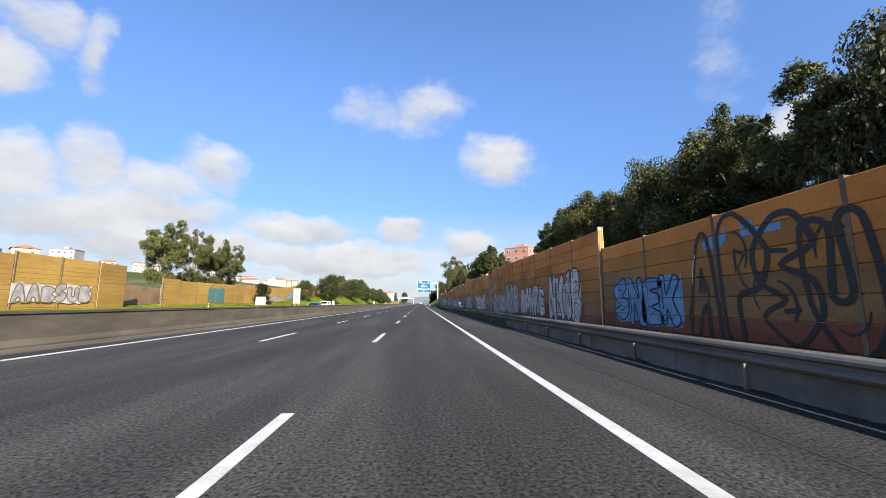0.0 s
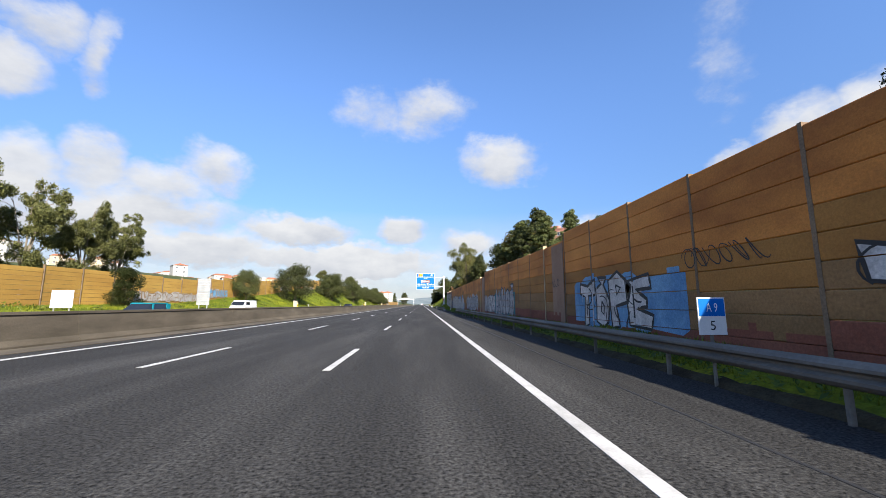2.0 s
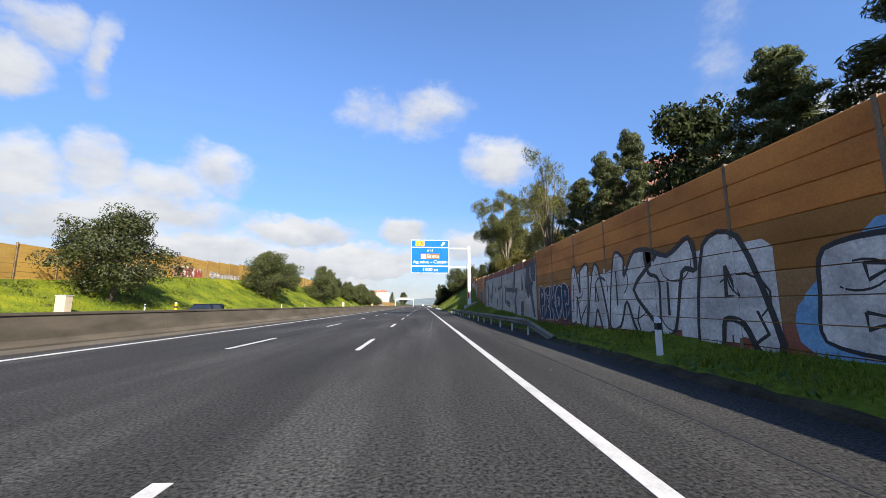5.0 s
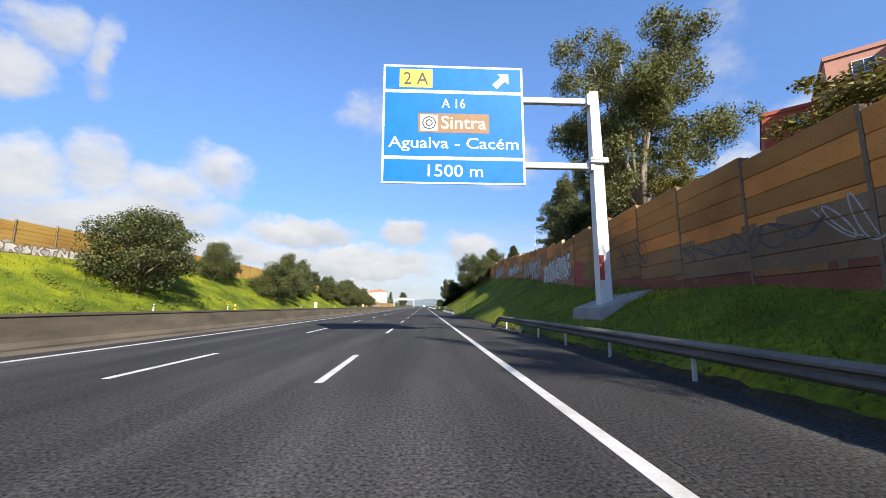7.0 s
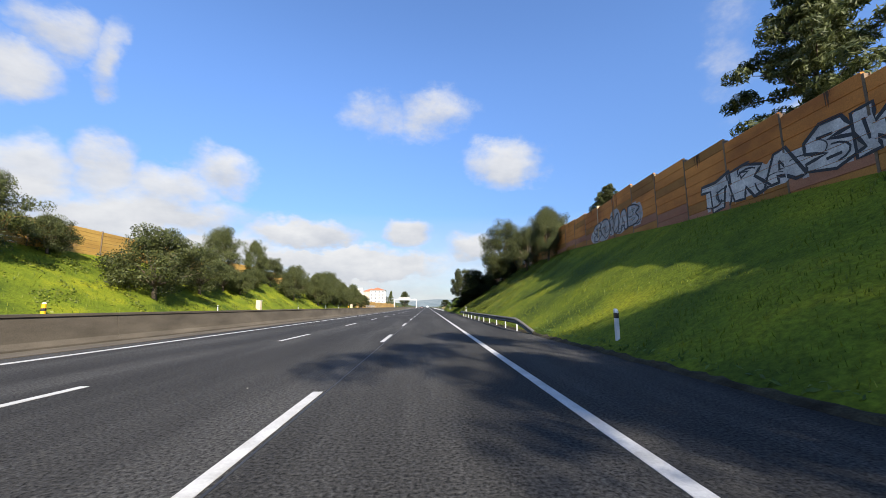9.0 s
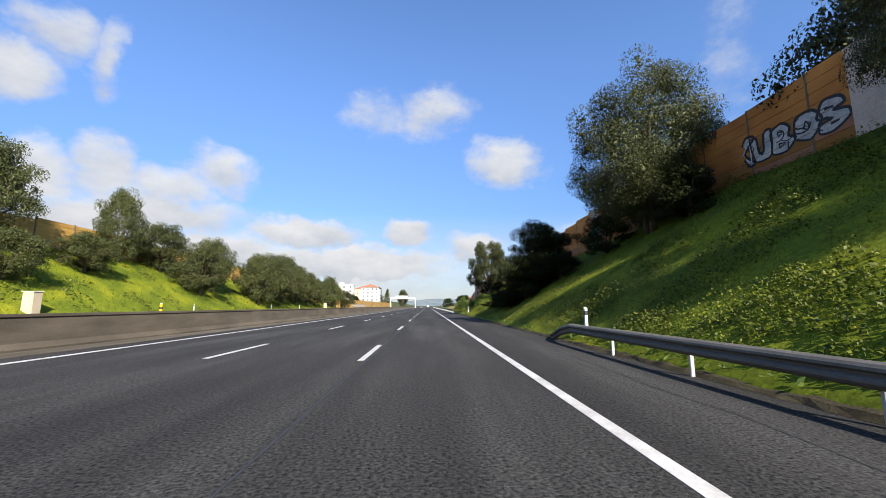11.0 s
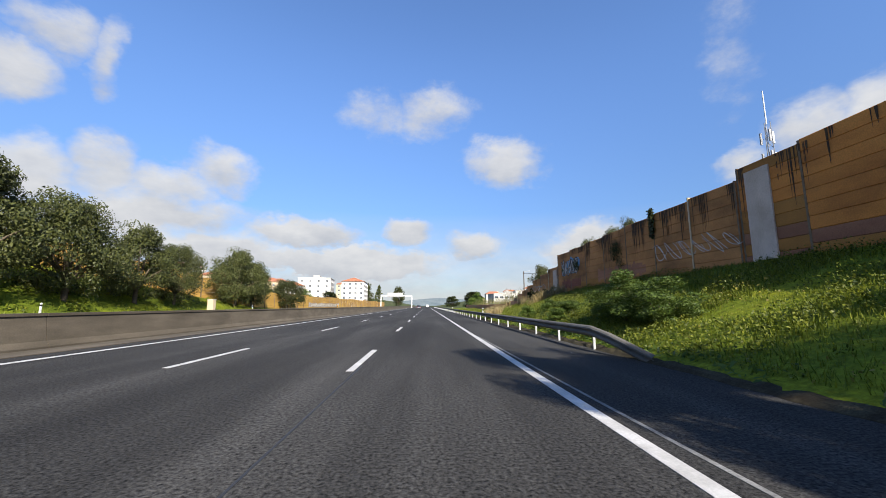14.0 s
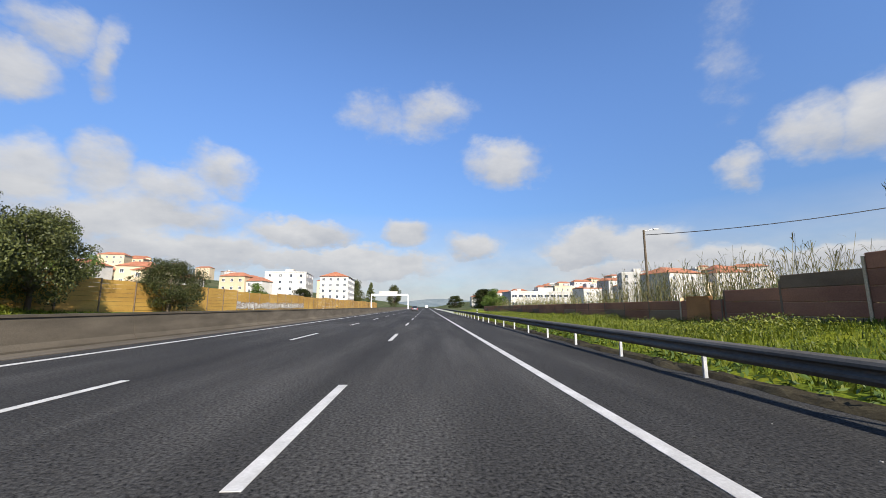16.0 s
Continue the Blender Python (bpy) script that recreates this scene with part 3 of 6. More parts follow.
def board_bands(y):
    """Lower and upper edges of the board faces in the bay at y."""
    for s0, s1, t0, t1, _ in SECTIONS:
        if s0 <= y < s1:
            n = round((s1 - s0) / STEP)
            top = t0 + (t1 - t0) * (int((y - s0) / STEP) / max(1, n - 1))
            return [(top - (k + 1) * ROW + 0.007, top - k * ROW - 0.013) for k in range(14)]
    return []


def poly_part(name, polys, side, off, material, parent):
    bm = bmesh.new()
    for p in polys:
        p = list(p)
        cy = sum(q[0] for q in p) / len(p)
        pieces = [c for c in (clip_band(p, lo, hi) for lo, hi in board_bands(cy)) if c] if side > 0 else [p]
        for c in pieces:
            vs = [bm.verts.new((wall_x(y, side) - side * off, y, z)) for y, z in c]
            try:
                bm.faces.new(vs)
            except ValueError:
                pass
        off += 0.00003
    ob = part(name, bm, material, parent)
    ob.matrix_parent_inverse = parent.matrix_basis.inverted()
    return ob


LEFT_PAINT = empty("painted_lettering", -41, 80, 0, label="sprayed lettering along the foot of the far wall", category="graffiti", kind="structure")

# sprayed letter forms in a unit cell, as closed outlines, and the inner marks of each
GLYPHS = {
    "b": ("0.04 0 0 0.5 0.05 1 0.55 1.06 0.95 0.8 0.72 0.54 1.02 0.28 0.7 -0.04", ("0.36 0.82 0.62 0.78 0.4 0.66", "0.36 0.36 0.66 0.3 0.38 0.2")),
    "r": ("0.05 0 0.02 0.98 0.55 1.05 0.98 0.76 0.68 0.48 1.04 0.02 0.7 -0.06 0.45 0.3 0.36 -0.02", ("0.36 0.84 0.62 0.76 0.38 0.64",)),
    "o": ("0.5 -0.05 0.14 0.12 0 0.52 0.14 0.9 0.5 1.06 0.86 0.9 1 0.5 0.86 0.1", ("0.5 0.68 0.4 0.44 0.54 0.34 0.6 0.52",)),
    "s": ("0.08 0.1 0.5 -0.06 0.98 0.2 0.92 0.52 0.5 0.66 0.92 0.8 0.86 1.06 0.36 1.06 0.02 0.8 0.1 0.5 0.5 0.38 0.08 0.3", ("0.3 0.8 0.6 0.78", "0.4 0.24 0.68 0.26")),
    "n": ("0 0 0.05 1 0.36 1.05 0.64 0.52 0.66 1 1 1.03 0.97 0 0.68 -0.04 0.36 0.46 0.32 0", ("0.18 0.2 0.2 0.7",)),
    "k": ("0 0 0 1 0.34 1.02 0.38 0.66 0.7 1.06 1.04 0.94 0.66 0.54 1.06 0.04 0.7 -0.06 0.38 0.36 0.34 0", ("0.14 0.8 0.18 0.3",)),
    "a": ("0 -0.02 0.3 1.02 0.66 1.06 1 0 0.7 -0.05 0.6 0.22 0.4 0.22 0.32 -0.03", ("0.46 0.74 0.42 0.44 0.56 0.44",)),
    "p": ("0.1 0 0 0.96 0.5 1.1 1.02 0.82 0.86 0.44 0.46 0.38 0.5 -0.05", ("0.42 0.82 0.64 0.76 0.44 0.62",)),
    "t": ("0.3 -0.04 0.34 0.66 0.02 0.7 0 1 0.5 0.94 1 1.06 1.02 0.72 0.7 0.66 0.68 0", ("0.5 0.2 0.5 0.6",)),
    "e": ("0.06 0 0 1 0.9 1.06 0.94 0.78 0.46 0.74 0.8 0.6 0.78 0.42 0.46 0.36 0.98 0.26 0.94 -0.05", ("0.3 0.14 0.26 0.86",)),
    "u": ("0.3 -0.04 0.02 0.3 0 1.04 0.34 1 0.4 0.4 0.6 0.38 0.64 1.02 1 1 0.96 0.26 0.7 -0.05", ()),
    "d": ("0.2 0.02 0.32 0.5 0.16 0.86 0.5 1.02 0.3 1.14 0.86 1.16 0.7 0.92 0.96 0.56 0.9 0.12 0.56 -0.06", ("0.56 0.56 0.5 0.32 0.64 0.24 0.68 0.44",)),
}


def pairs(text):
    v = [float(q) for q in text.split()]
    return list(zip(v[0::2], v[1::2]))


def rounded(pts, steps=4):
    """A closed smooth curve through the points."""
    n, out = len(pts), []
    for i in range(n):
        p0, p1, p2, p3 = (pts[(i + k - 1) % n] for k in range(4))
        for j in range(steps):
            t = j / steps
            out.append(tuple(0.5 * (2 * p1[k] + (p2[k] - p0[k]) * t * 0.8 + (2 * p0[k] - 5 * p1[k] + 4 * p2[k] - p3[k]) * t * t * 0.8 + (3 * p1[k] - p0[k] - 3 * p2[k] + p3[k]) * t ** 3 * 0.8
                                    + (p2[k] - p1[k]) * 0.4 * t) for k in range(2)))
    return out


def clip_along(p, lo, hi):
    """The part of a polygon (y, z) that lies between two places along the wall."""
    return [(q[1], q[0]) for q in clip_band([(q[1], q[0]) for q in p], lo, hi)]


def spans(p, z):
    hits = []
    for (ya, za), (yb, zb) in zip(p, p[1:] + p[:1]):
        if (za > z) != (zb > z):
            hits.append(ya + (z - za) / (zb - za) * (yb - ya))
    hits.sort()
    return hits


def scan(poly, rows=4):
    """Slices of any closed outline that lie on the faces of the boards, as quads."""
    ys = [q[0] for q in poly]
    out = []
    bay = math.floor(min(ys) / STEP) * STEP
    while bay < max(ys):
        p = clip_along(poly, bay + 0.046, bay + STEP - 0.046)
        if len(p) > 2:
            for lo, hi in board_bands(bay + STEP / 2):
                for k in range(rows):
                    a, b = lo + (hi - lo) * k / rows, lo + (hi - lo) * (k + 1) / rows
                    sa, sb = spans(p, a + 1e-4), spans(p, b - 1e-4)
                    if len(sa) != len(sb):
                        sa = sb = spans(p, (a + b) / 2)
                    for i in range(0, len(sa) - 1, 2):
                        out.append(((sa[i], a), (sa[i + 1], a), (sb[i + 1], b), (sb[i], b)))
        bay += STEP
    return out


def quads_part(name, quads, off, material, parent):
    bm = bmesh.new()
    for k, q in enumerate(quads):
        bm.faces.new([bm.verts.new((wall_x(y, 1) - off, y, z)) for y, z in q])
    ob = part(name, bm, material, parent)
    ob.matrix_parent_inverse = parent.matrix_basis.inverted()
    return ob


def piece(y0, y1, z0, z1, word, fill, line, back=None, seed=0, w=0.05, hard=False, bare=0.0, cloud=0.25):
    """A sprayed piece: an uneven colour cloud, filled letter forms, heavy outlines, inner marks and painted posts. Read from the road, letters run towards -y."""
    r = random.Random(seed)
    ym = (y0 + y1) / 2
    parent = next((q for a, b, q in WALLS if a <= ym < b), WALLS[-1][2])
    n = len(word)
    lw = (y1 - y0) / n
    if back:
        blobs = []
        for k in range(n * 3):
            cy, cz = r.uniform(y0, y1), r.uniform(z0 + 0.2, z1 - 0.1)
            ry, rz = r.uniform(0.5, 0.9) * lw, (z1 - z0) * r.uniform(0.3, 0.42) + cloud * r.random()
            blobs.append([(cy + ry * math.cos(i * math.pi / 7) * r.uniform(0.92, 1.08), cz + rz * math.sin(i * math.pi / 7) * r.uniform(0.92, 1.08)) for i in range(14)])
        for k, bl in enumerate(blobs):
            quads_part("painted_patch", scan(bl, 3), 0.001 + 0.00006 * k, back, parent)
    fills, lines, marks, shine = [], [], [], []
    for i, key in enumerate(word):
        outline, inner = GLYPHS[key]
        a, lean = y1 - (i - 0.06) * lw, r.uniform(-0.10, 0.10)
        fz, hz = z0 + r.uniform(-0.06, 0.10), z1 + r.uniform(-0.16, 0.08)
        wide = lw * r.uniform(1.0, 1.16)

        def put(p):
            return (a - wide * (p[0] + lean * (p[1] - 0.5)), fz + (hz - fz) * p[1])
        pts = [put((u + r.uniform(-0.09, 0.09), v + r.uniform(-0.06, 0.06))) for u, v in pairs(outline)]
        ring = [q for c, d in zip(pts, pts[1:] + pts[:1]) for q in (c, ((c[0] + d[0]) / 2, (c[1] + d[1]) / 2))] if hard else rounded(pts)
        if r.random() >= bare:
            fills += scan(ring)
        lines += ribbon(ring + ring[:2], w)
        for text in inner:
            ip = [put(q) for q in pairs(text)]
            marks += ribbon(ip + (ip[:1] if len(ip) > 2 else []), w * 0.8)
        if r.random() < 0.7:
            u = r.uniform(0.1, 0.25)
            shine += ribbon([put((u, 0.55)), put((u + 0.03, 0.75)), put((u + 0.12, 0.9))], w * 0.3)
        for k in range(2):
            c0, c1, t0, sw = r.uniform(0.15, 0.85), r.uniform(0.15, 0.85), r.uniform(0, 6.28), r.uniform(1.2, 3.6)
            marks += ribbon([put((c0 + 0.3 * math.cos(t0 + sw * q / 6), c1 + 0.22 * math.sin(t0 + sw * q / 6))) for q in range(7)], w * r.uniform(0.25, 0.6))
        if r.random() < 0.5:
            marks += ribbon([put(q) for q in ((r.uniform(0.5, 0.9), -0.02), (r.uniform(0.6, 0.9), 0.1), (r.uniform(0.7, 1.0), 0.3))], w * 0.6)
    if fills:
        quads_part("graffiti_fill", fills, 0.0045, fill, parent)
    poly_part("graffiti_outline", lines, 1, 0.006, line, parent)
    poly_part("graffiti_line", marks, 1, 0.0065, line, parent)
    if line is not M_GWHITE and shine:
        poly_part("graffiti_shine", shine, 1, 0.0068, M_GWHITE, parent)
    if fills:
        y = math.ceil(y0 / STEP) * STEP
        while y < y1:
            x = lerp_table(RIGHT, y)[0]
            t = part("painted_patch", bx(x - 0.0905, y - 0.042, z0 + 0.08, x - 0.0885, y + 0.042, z1 - r.uniform(0.1, 0.35)), fill, parent)
            t.matrix_parent_inverse = parent.matrix_basis.inverted()
            y += STEP


def tag(y0, y1, z0, z1, material, seed, w=0.02, n=6):
    """A quick scrawl of one looping line."""
    r = random.Random(seed)
    parent = next((q for a, b, q in WALLS if a <= (y0 + y1) / 2 < b), WALLS[-1][2])
    quads = []
    q = (y1 - y0) / n
    for k in range(n):
        c = y1 - (k + 0.5) * q
        h, p0, turns, a = (z1 - z0) * r.uniform(0.28, 0.5), r.uniform(0, 6.28), r.uniform(5.0, 10.0), r.uniform(0.9, 1.6)
        path = [(c + q * 0.55 * math.cos(p0 + turns * j / 20) - q * 0.5 * (j / 20 - 0.5), (z0 + z1) / 2 + h * math.sin(p0 * 1.3 + a * turns * j / 20)) for j in range(21)]
        quads += ribbon(path, w * 0.62)
    poly_part("graffiti_tag", quads, 1, 0.004, material, parent)


def patch(y0, y1, z0, z1, material, seed):
    """An uneven cloud of spray or a repainted field over the boards."""
    r = random.Random(seed)
    parent = next((q for a, b, q in WALLS if a <= (y0 + y1) / 2 < b), WALLS[-1][2])
    n = max(4, int((y1 - y0) / 0.3))
    ring = [(y0 + (y1 - y0) * k / n, z1 + r.uniform(-0.22, 0.08)) for k in range(n + 1)] + [(y1 - (y1 - y0) * k / n, z0 + r.uniform(-0.05, 0.12)) for k in range(n + 1)]
    quads_part("painted_patch", scan(ring, 3), 0.0002 + 0.00002 * (seed - 100), material, parent)


def far_piece(y0, y1, z0, z1, fill, line, back, seed):
    """A sprayed piece on the far wall, where letters run towards +y."""
    r = random.Random(seed)
    n = max(6, int((y1 - y0) / 0.5))
    ups, lows = [z1 + r.uniform(-0.35, 0.25) for k in range(n + 1)], [z0 + r.uniform(-0.2, 0.15) for k in range(n + 1)]
    ys = [y0 - 0.15 + (y1 - y0 + 0.3) * k / n for k in range(n + 1)]
    poly_part("painted_patch", [((ys[k], lows[k]), (ys[k + 1], lows[k + 1]), (ys[k + 1], ups[k + 1]), (ys[k], ups[k])) for k in range(n)], -1, 0.0, back, LEFT_PAINT)
    count = max(4, round((y1 - y0) / 1.5))
    lw = (y1 - y0) / count
    fills, lines = [], []
    for i in range(count):
        outline = pairs(GLYPHS[r.choice("brosnkapteud")][0])
        a, wide, foot, head = y0 + i * lw, lw * r.uniform(0.9, 1.1), z0 + r.uniform(0, 0.2), z1 - r.uniform(0, 0.35)
        ring = rounded([(a + wide * u, foot + (head - foot) * v) for u, v in outline], 3)
        fills.append(ring)
        lines += ribbon(ring + ring[:2], 0.06)
    poly_part("graffiti_fill", fills, -1, 0.004, fill, LEFT_PAINT)
    poly_part("graffiti_outline", lines, -1, 0.009, line, LEFT_PAINT)


def build_murals():
    G, K = M_GSILVER, M_BLACK
    # first walls: blue piece, a bare outlined throw-up, small blue tag
    patch(10.3, 14.0, 0.75, 2.2, M_GBLUE, 101)
    piece(10.4, 14.0, 0.75, 2.1, "snek", M_GBLUE, M_GNAVY, None, seed=1, w=0.025)
    piece(5.6, 10.0, 0.6, 3.0, "apsu", M_PLANK_T, K, None, seed=2, w=0.055, bare=1.0)
    patch(7.2, 8.2, 2.85, 3.2, M_GBLUE, 102)
    patch(8.6, 9.4, 2.7, 3.1, M_GBLUE, 103)
    patch(3.5, 5.2, 1.5, 2.6, M_GBLUE, 104)
    tag(3.5, 5.2, 1.5, 2.7, K, 3, 0.03, 4)
    patch(17.1, 21.3, 0.7, 2.55, M_GWHITE, 131)
    piece(17.0, 21.4, 0.65, 2.75, "nkdb", M_GWHITE, K, None, seed=4, w=0.038)
    patch(16.8, 22.4, 0.5, 1.4, M_PLANK_D, 105)
    patch(22.4, 27.4, 0.75, 2.05, M_GWHITE, 132)
    piece(22.3, 27.5, 0.7, 2.3, "bakre", M_GWHITE, K, None, seed=6, w=0.035)
    patch(28.2, 32.4, 0.5, 1.0, M_PLANK_D, 106)
    patch(28.5, 32.1, 0.7, 2.35, M_GSILVER, 133)
    piece(28.4, 32.2, 0.65, 2.7, "pap", G, K, None, seed=7, w=0.042)
    piece(32.8, 37.6, 0.7, 2.2, "sonob", G, K, G, seed=9, w=0.03)
    patch(43.1, 50.0, 0.7, 2.1, M_GSILVER, 134)
    piece(43.0, 50.2, 0.6, 2.3, "tens", M_GWHITE, K, None, seed=10, w=0.035, hard=True)
    patch(40.9, 42.7, 0.4, 1.25, M_PLANK_D, 107)
    tag(40.9, 42.6, 1.2, 2.1, M_GWHITE, 11, 0.022, 5)
    tag(37.9, 39.4, 1.3, 2.1, M_GWHITE, 12, 0.025, 4)
    tag(38.2, 39.3, 2.3, 2.9, M_GWHITE, 13, 0.022, 3)
    tag(38.0, 39.2, 3.3, 3.9, M_GSILVER, 14, 0.022, 3)
    patch(54.4, 61.8, 0.6, 2.35, M_GBLUE, 108)
    piece(56.0, 61.2, 0.65, 2.3, "tdpe", M_GWHITE, K, M_GBLUE, seed=13, w=0.05, hard=True)
    patch(51.0, 54.0, 0.3, 0.9, M_PLANK_D, 109)
    tag(52.0, 54.4, 2.3, 2.8, K, 15, 0.02, 6)
    tag(63.7, 64.8, 2.2, 2.75, K, 16, 0.02, 3)
    patch(63.7, 65.4, 0.4, 0.95, M_PLANK_D, 110)
    patch(73.1, 81.4, 0.55, 2.4, M_GTEAL, 111)
    patch(73.6, 80.4, 0.65, 2.15, M_GSILVER, 135)
    piece(73.4, 80.6, 0.6, 2.6, "anuod", G, M_GNAVY, None, seed=16, w=0.04)
    patch(80.9, 87.0, 0.65, 2.2, M_GSILVER, 112)
    piece(80.9, 87.0, 0.7, 2.2, "kanens", M_GWHITE, M_GNAVY, None, seed=17, w=0.025)
    piece(92, 104, 0.7, 2.3, "sarokest", G, M_GNAVY, G, seed=18, w=0.035)
    piece(108, 118, 0.7, 2.4, "bonskap", M_GWHITE, K, M_GBLUE, seed=19, w=0.04)
    patch(119, 129.4, 0.55, 2.75, M_GWHITE, 113)
    piece(119, 125.5, 0.6, 3.0, "kta", M_GWHITE, K, None, seed=20, w=0.06)
    piece(125.8, 129.4, 0.6, 2.9, "na", M_GWHITE, K, None, seed=23, w=0.055)
    patch(129.5, 134.4, 0.65, 2.4, M_GNAVY, 114)
    piece(129.7, 134.3, 0.75, 2.35, "pekop", M_GNAVY, M_GWHITE, None, seed=21, w=0.022)
    patch(128.9, 129.6, 1.5, 2.3, M_GRED, 115)
    # big angular grey letters on the white boards
    white = next(w for a, b, w in WALLS if a <= 145 < b)
    shards = ("150.0 4.1 150.6 2.34 151.4 1.35 151.5 2.18 150.5 3.7", "145.4 4.25 145.9 2.79 147.7 2.73 147.7 2.98 146.2 3.11 145.7 4.14", "145.0 4.25 145.4 0.9 145.8 1.0 145.5 2.6", "147.7 2.24 147.7 1.0 148.4 1.7",
              "144.8 3.16 143.6 2.8 140.0 2.65 139.8 2.58 140.5 1.77 140.1 0.75 140.7 0.66 141.0 1.7 140.4 2.3 143.6 2.46 144.1 2.6 144.2 1.8 142.4 1.65 142.5 1.14 144.5 1.58 144.4 2.67",
              "141.0 4.0 140.4 4.0 140.7 2.68 141.5 2.67", "138.6 3.56 138.1 2.41 138.7 2.41", "138.9 1.67 138.1 1.69 138.2 0.6 139.0 0.54", "137.2 4.0 136.5 4.1 136.4 3.1 135.6 2.75 136.9 1.8 137.7 2.6", "136.0 2.5 135.3 0.6 135.7 0.6 136.5 2.2",
              "153.6 3.6 152.6 3.3 153.0 1.2 153.5 1.4", "152.2 3.9 151.9 2.0 152.3 2.0", "149.4 3.3 148.8 2.9 149.2 2.5",
              "155.5 4.3 155.2 3.0 154.8 2.2 154.9 1.7 155.5 1.0 155.7 1.1 155.2 1.8 155.2 2.2 155.5 3.0 155.8 4.3")
    for sh in shards:
        quads_part("painted_shape", scan(pairs(sh), 5), 0.002, M_GDARK, white)
    patch(135.1, 136.2, 2.9, 4.2, M_GDARK, 116)
    # above the slope
    patch(156.2, 157.1, 2.2, 3.7, M_GRED, 138)
    tag(156.3, 157.6, 1.7, 2.9, M_GWHITE, 28, 0.03, 4)
    tag(156.6, 159.0, 2.6, 3.6, M_GTEAL, 24, 0.025, 6)
    patch(156.3, 168.5, 2.15, 3.4, M_PLANK_G, 117)
    tag(158.5, 163, 2.5, 3.5, M_GSILVER, 25, 0.025, 7)
    tag(163, 168, 2.7, 3.3, M_GDARK, 26, 0.03, 6)
    patch(156.1, 163.0, 1.3, 2.3, M_PLANK_D, 118)
    tag(170.5, 173, 3.0, 4.2, M_GDARK, 27, 0.04, 3)
    patch(178.4, 180.3, 2.6, 4.2, M_GRED, 119)
    patch(181.0, 190.6, 3.3, 4.85, M_GWHITE, 136)
    piece(181.0, 190.6, 3.35, 5.05, "anok", M_GWHITE, K, None, seed=26, w=0.05, hard=True)
    patch(191.7, 195.4, 3.4, 4.6, M_PLANK_D, 120)
    piece(192, 197.6, 4.2, 6.0, "pek", G, K, None, seed=28, w=0.05)
    piece(198, 203.5, 4.9, 6.4, "anuo", G, K, None, seed=29, w=0.04)
    patch(198, 203.7, 4.3, 5.0, M_PLANK_D, 121)
    patch(208.6, 217.5, 6.0, 7.2, M_GWHITE, 137)
    piece(208.5, 217.6, 6.0, 7.4, "trask", M_GWHITE, K, None, seed=31, w=0.06, hard=True)
    tag(205, 208, 5.8, 6.9, M_GWHITE, 30, 0.03, 4)
    piece(224, 232, 7.0, 8.3, "sonab", G, K, G, seed=32, w=0.05)
    piece(256.6, 262, 8.0, 9.3, "kubos", M_GWHITE, K, None, seed=34, w=0.05)
    patch(262, 266, 7.9, 8.9, M_PLANK_G, 122)
    piece(292.5, 297.4, 6.3, 7.5, "anod", G, K, None, seed=35, w=0.05)
    piece(286, 290.6, 6.6, 8.2, "oabu", G, K, None, seed=36, w=0.05)
    tag(327, 333, 3.9, 5.0, M_GWHITE, 37, 0.03, 6)
    tag(314.5, 318, 4.3, 5.6, M_GWHITE, 40, 0.05, 4)
    patch(334, 340, 3.3, 4.2, M_PLANK_R, 123)
    piece(343.4, 347.0, 4.3, 5.4, "nanks", M_GSILVER, K, M_GBLUE, seed=38, w=0.04, cloud=0.0)
    patch(343, 347, 3.0, 3.8, M_PLANK_D, 124)
    piece(352, 358, 2.5, 3.6, "onsop", M_GDARK, G, None, seed=39, w=0.03, bare=1.0)
    # far side
    for k, (y0, y1, z0, z1, f, b) in enumerate(((20, 34, 1.5, 3.2, M_GWHITE, M_GSILVER), (40, 49, 1.5, 3.4, M_GSILVER, M_GWHITE), (79, 85, 1.6, 4.3, M_GTEAL, M_GTEAL),
                                                (104, 120, 1.9, 3.3, M_GSILVER, M_GSILVER), (124, 132, 2.9, 4.4, M_GBLUE, M_GSILVER), (168, 178, 5.7, 7.4, M_GWHITE, M_GSILVER),
                                                (184, 193, 6.7, 8.6, M_GRED, M_GWHITE), (196, 210, 7.2, 8.4, M_GWHITE, M_GSILVER), (430, 470, 1.0, 2.2, M_GWHITE, M_GSILVER))):
        far_piece(y0, y1, z0, z1, f, M_PLANK_G, b, 60 + k)


build_murals()


def stain(y, width, drop, seed):
    """Black damp streaks that run down the boards from the wall's top."""
    r = random.Random(seed)
    wall = next(w for a, b, w in WALLS if a <= y < b)
    top = board_bands(y)[0][1]
    polys = []
    q = y - width / 2
    while q < y + width / 2:
        w = r.uniform(0.02, 0.12)
        f = drop * r.uniform(0.2, 1.0) ** 1.2 * (1.15 - abs(q - y) / width)
        polys.append(((q, top - 0.02), (q + w, top - 0.02), (q + w * 0.8, top - 0.6 * f), (q + w * 0.55, top - f), (q + w * 0.45, top - f), (q + w * 0.15, top - 0.6 * f)))
        q += w + r.choice((0.0, 0.01, 0.03, 0.09))
    poly_part("stain", polys, 1, 0.012, M_STAIN, wall)


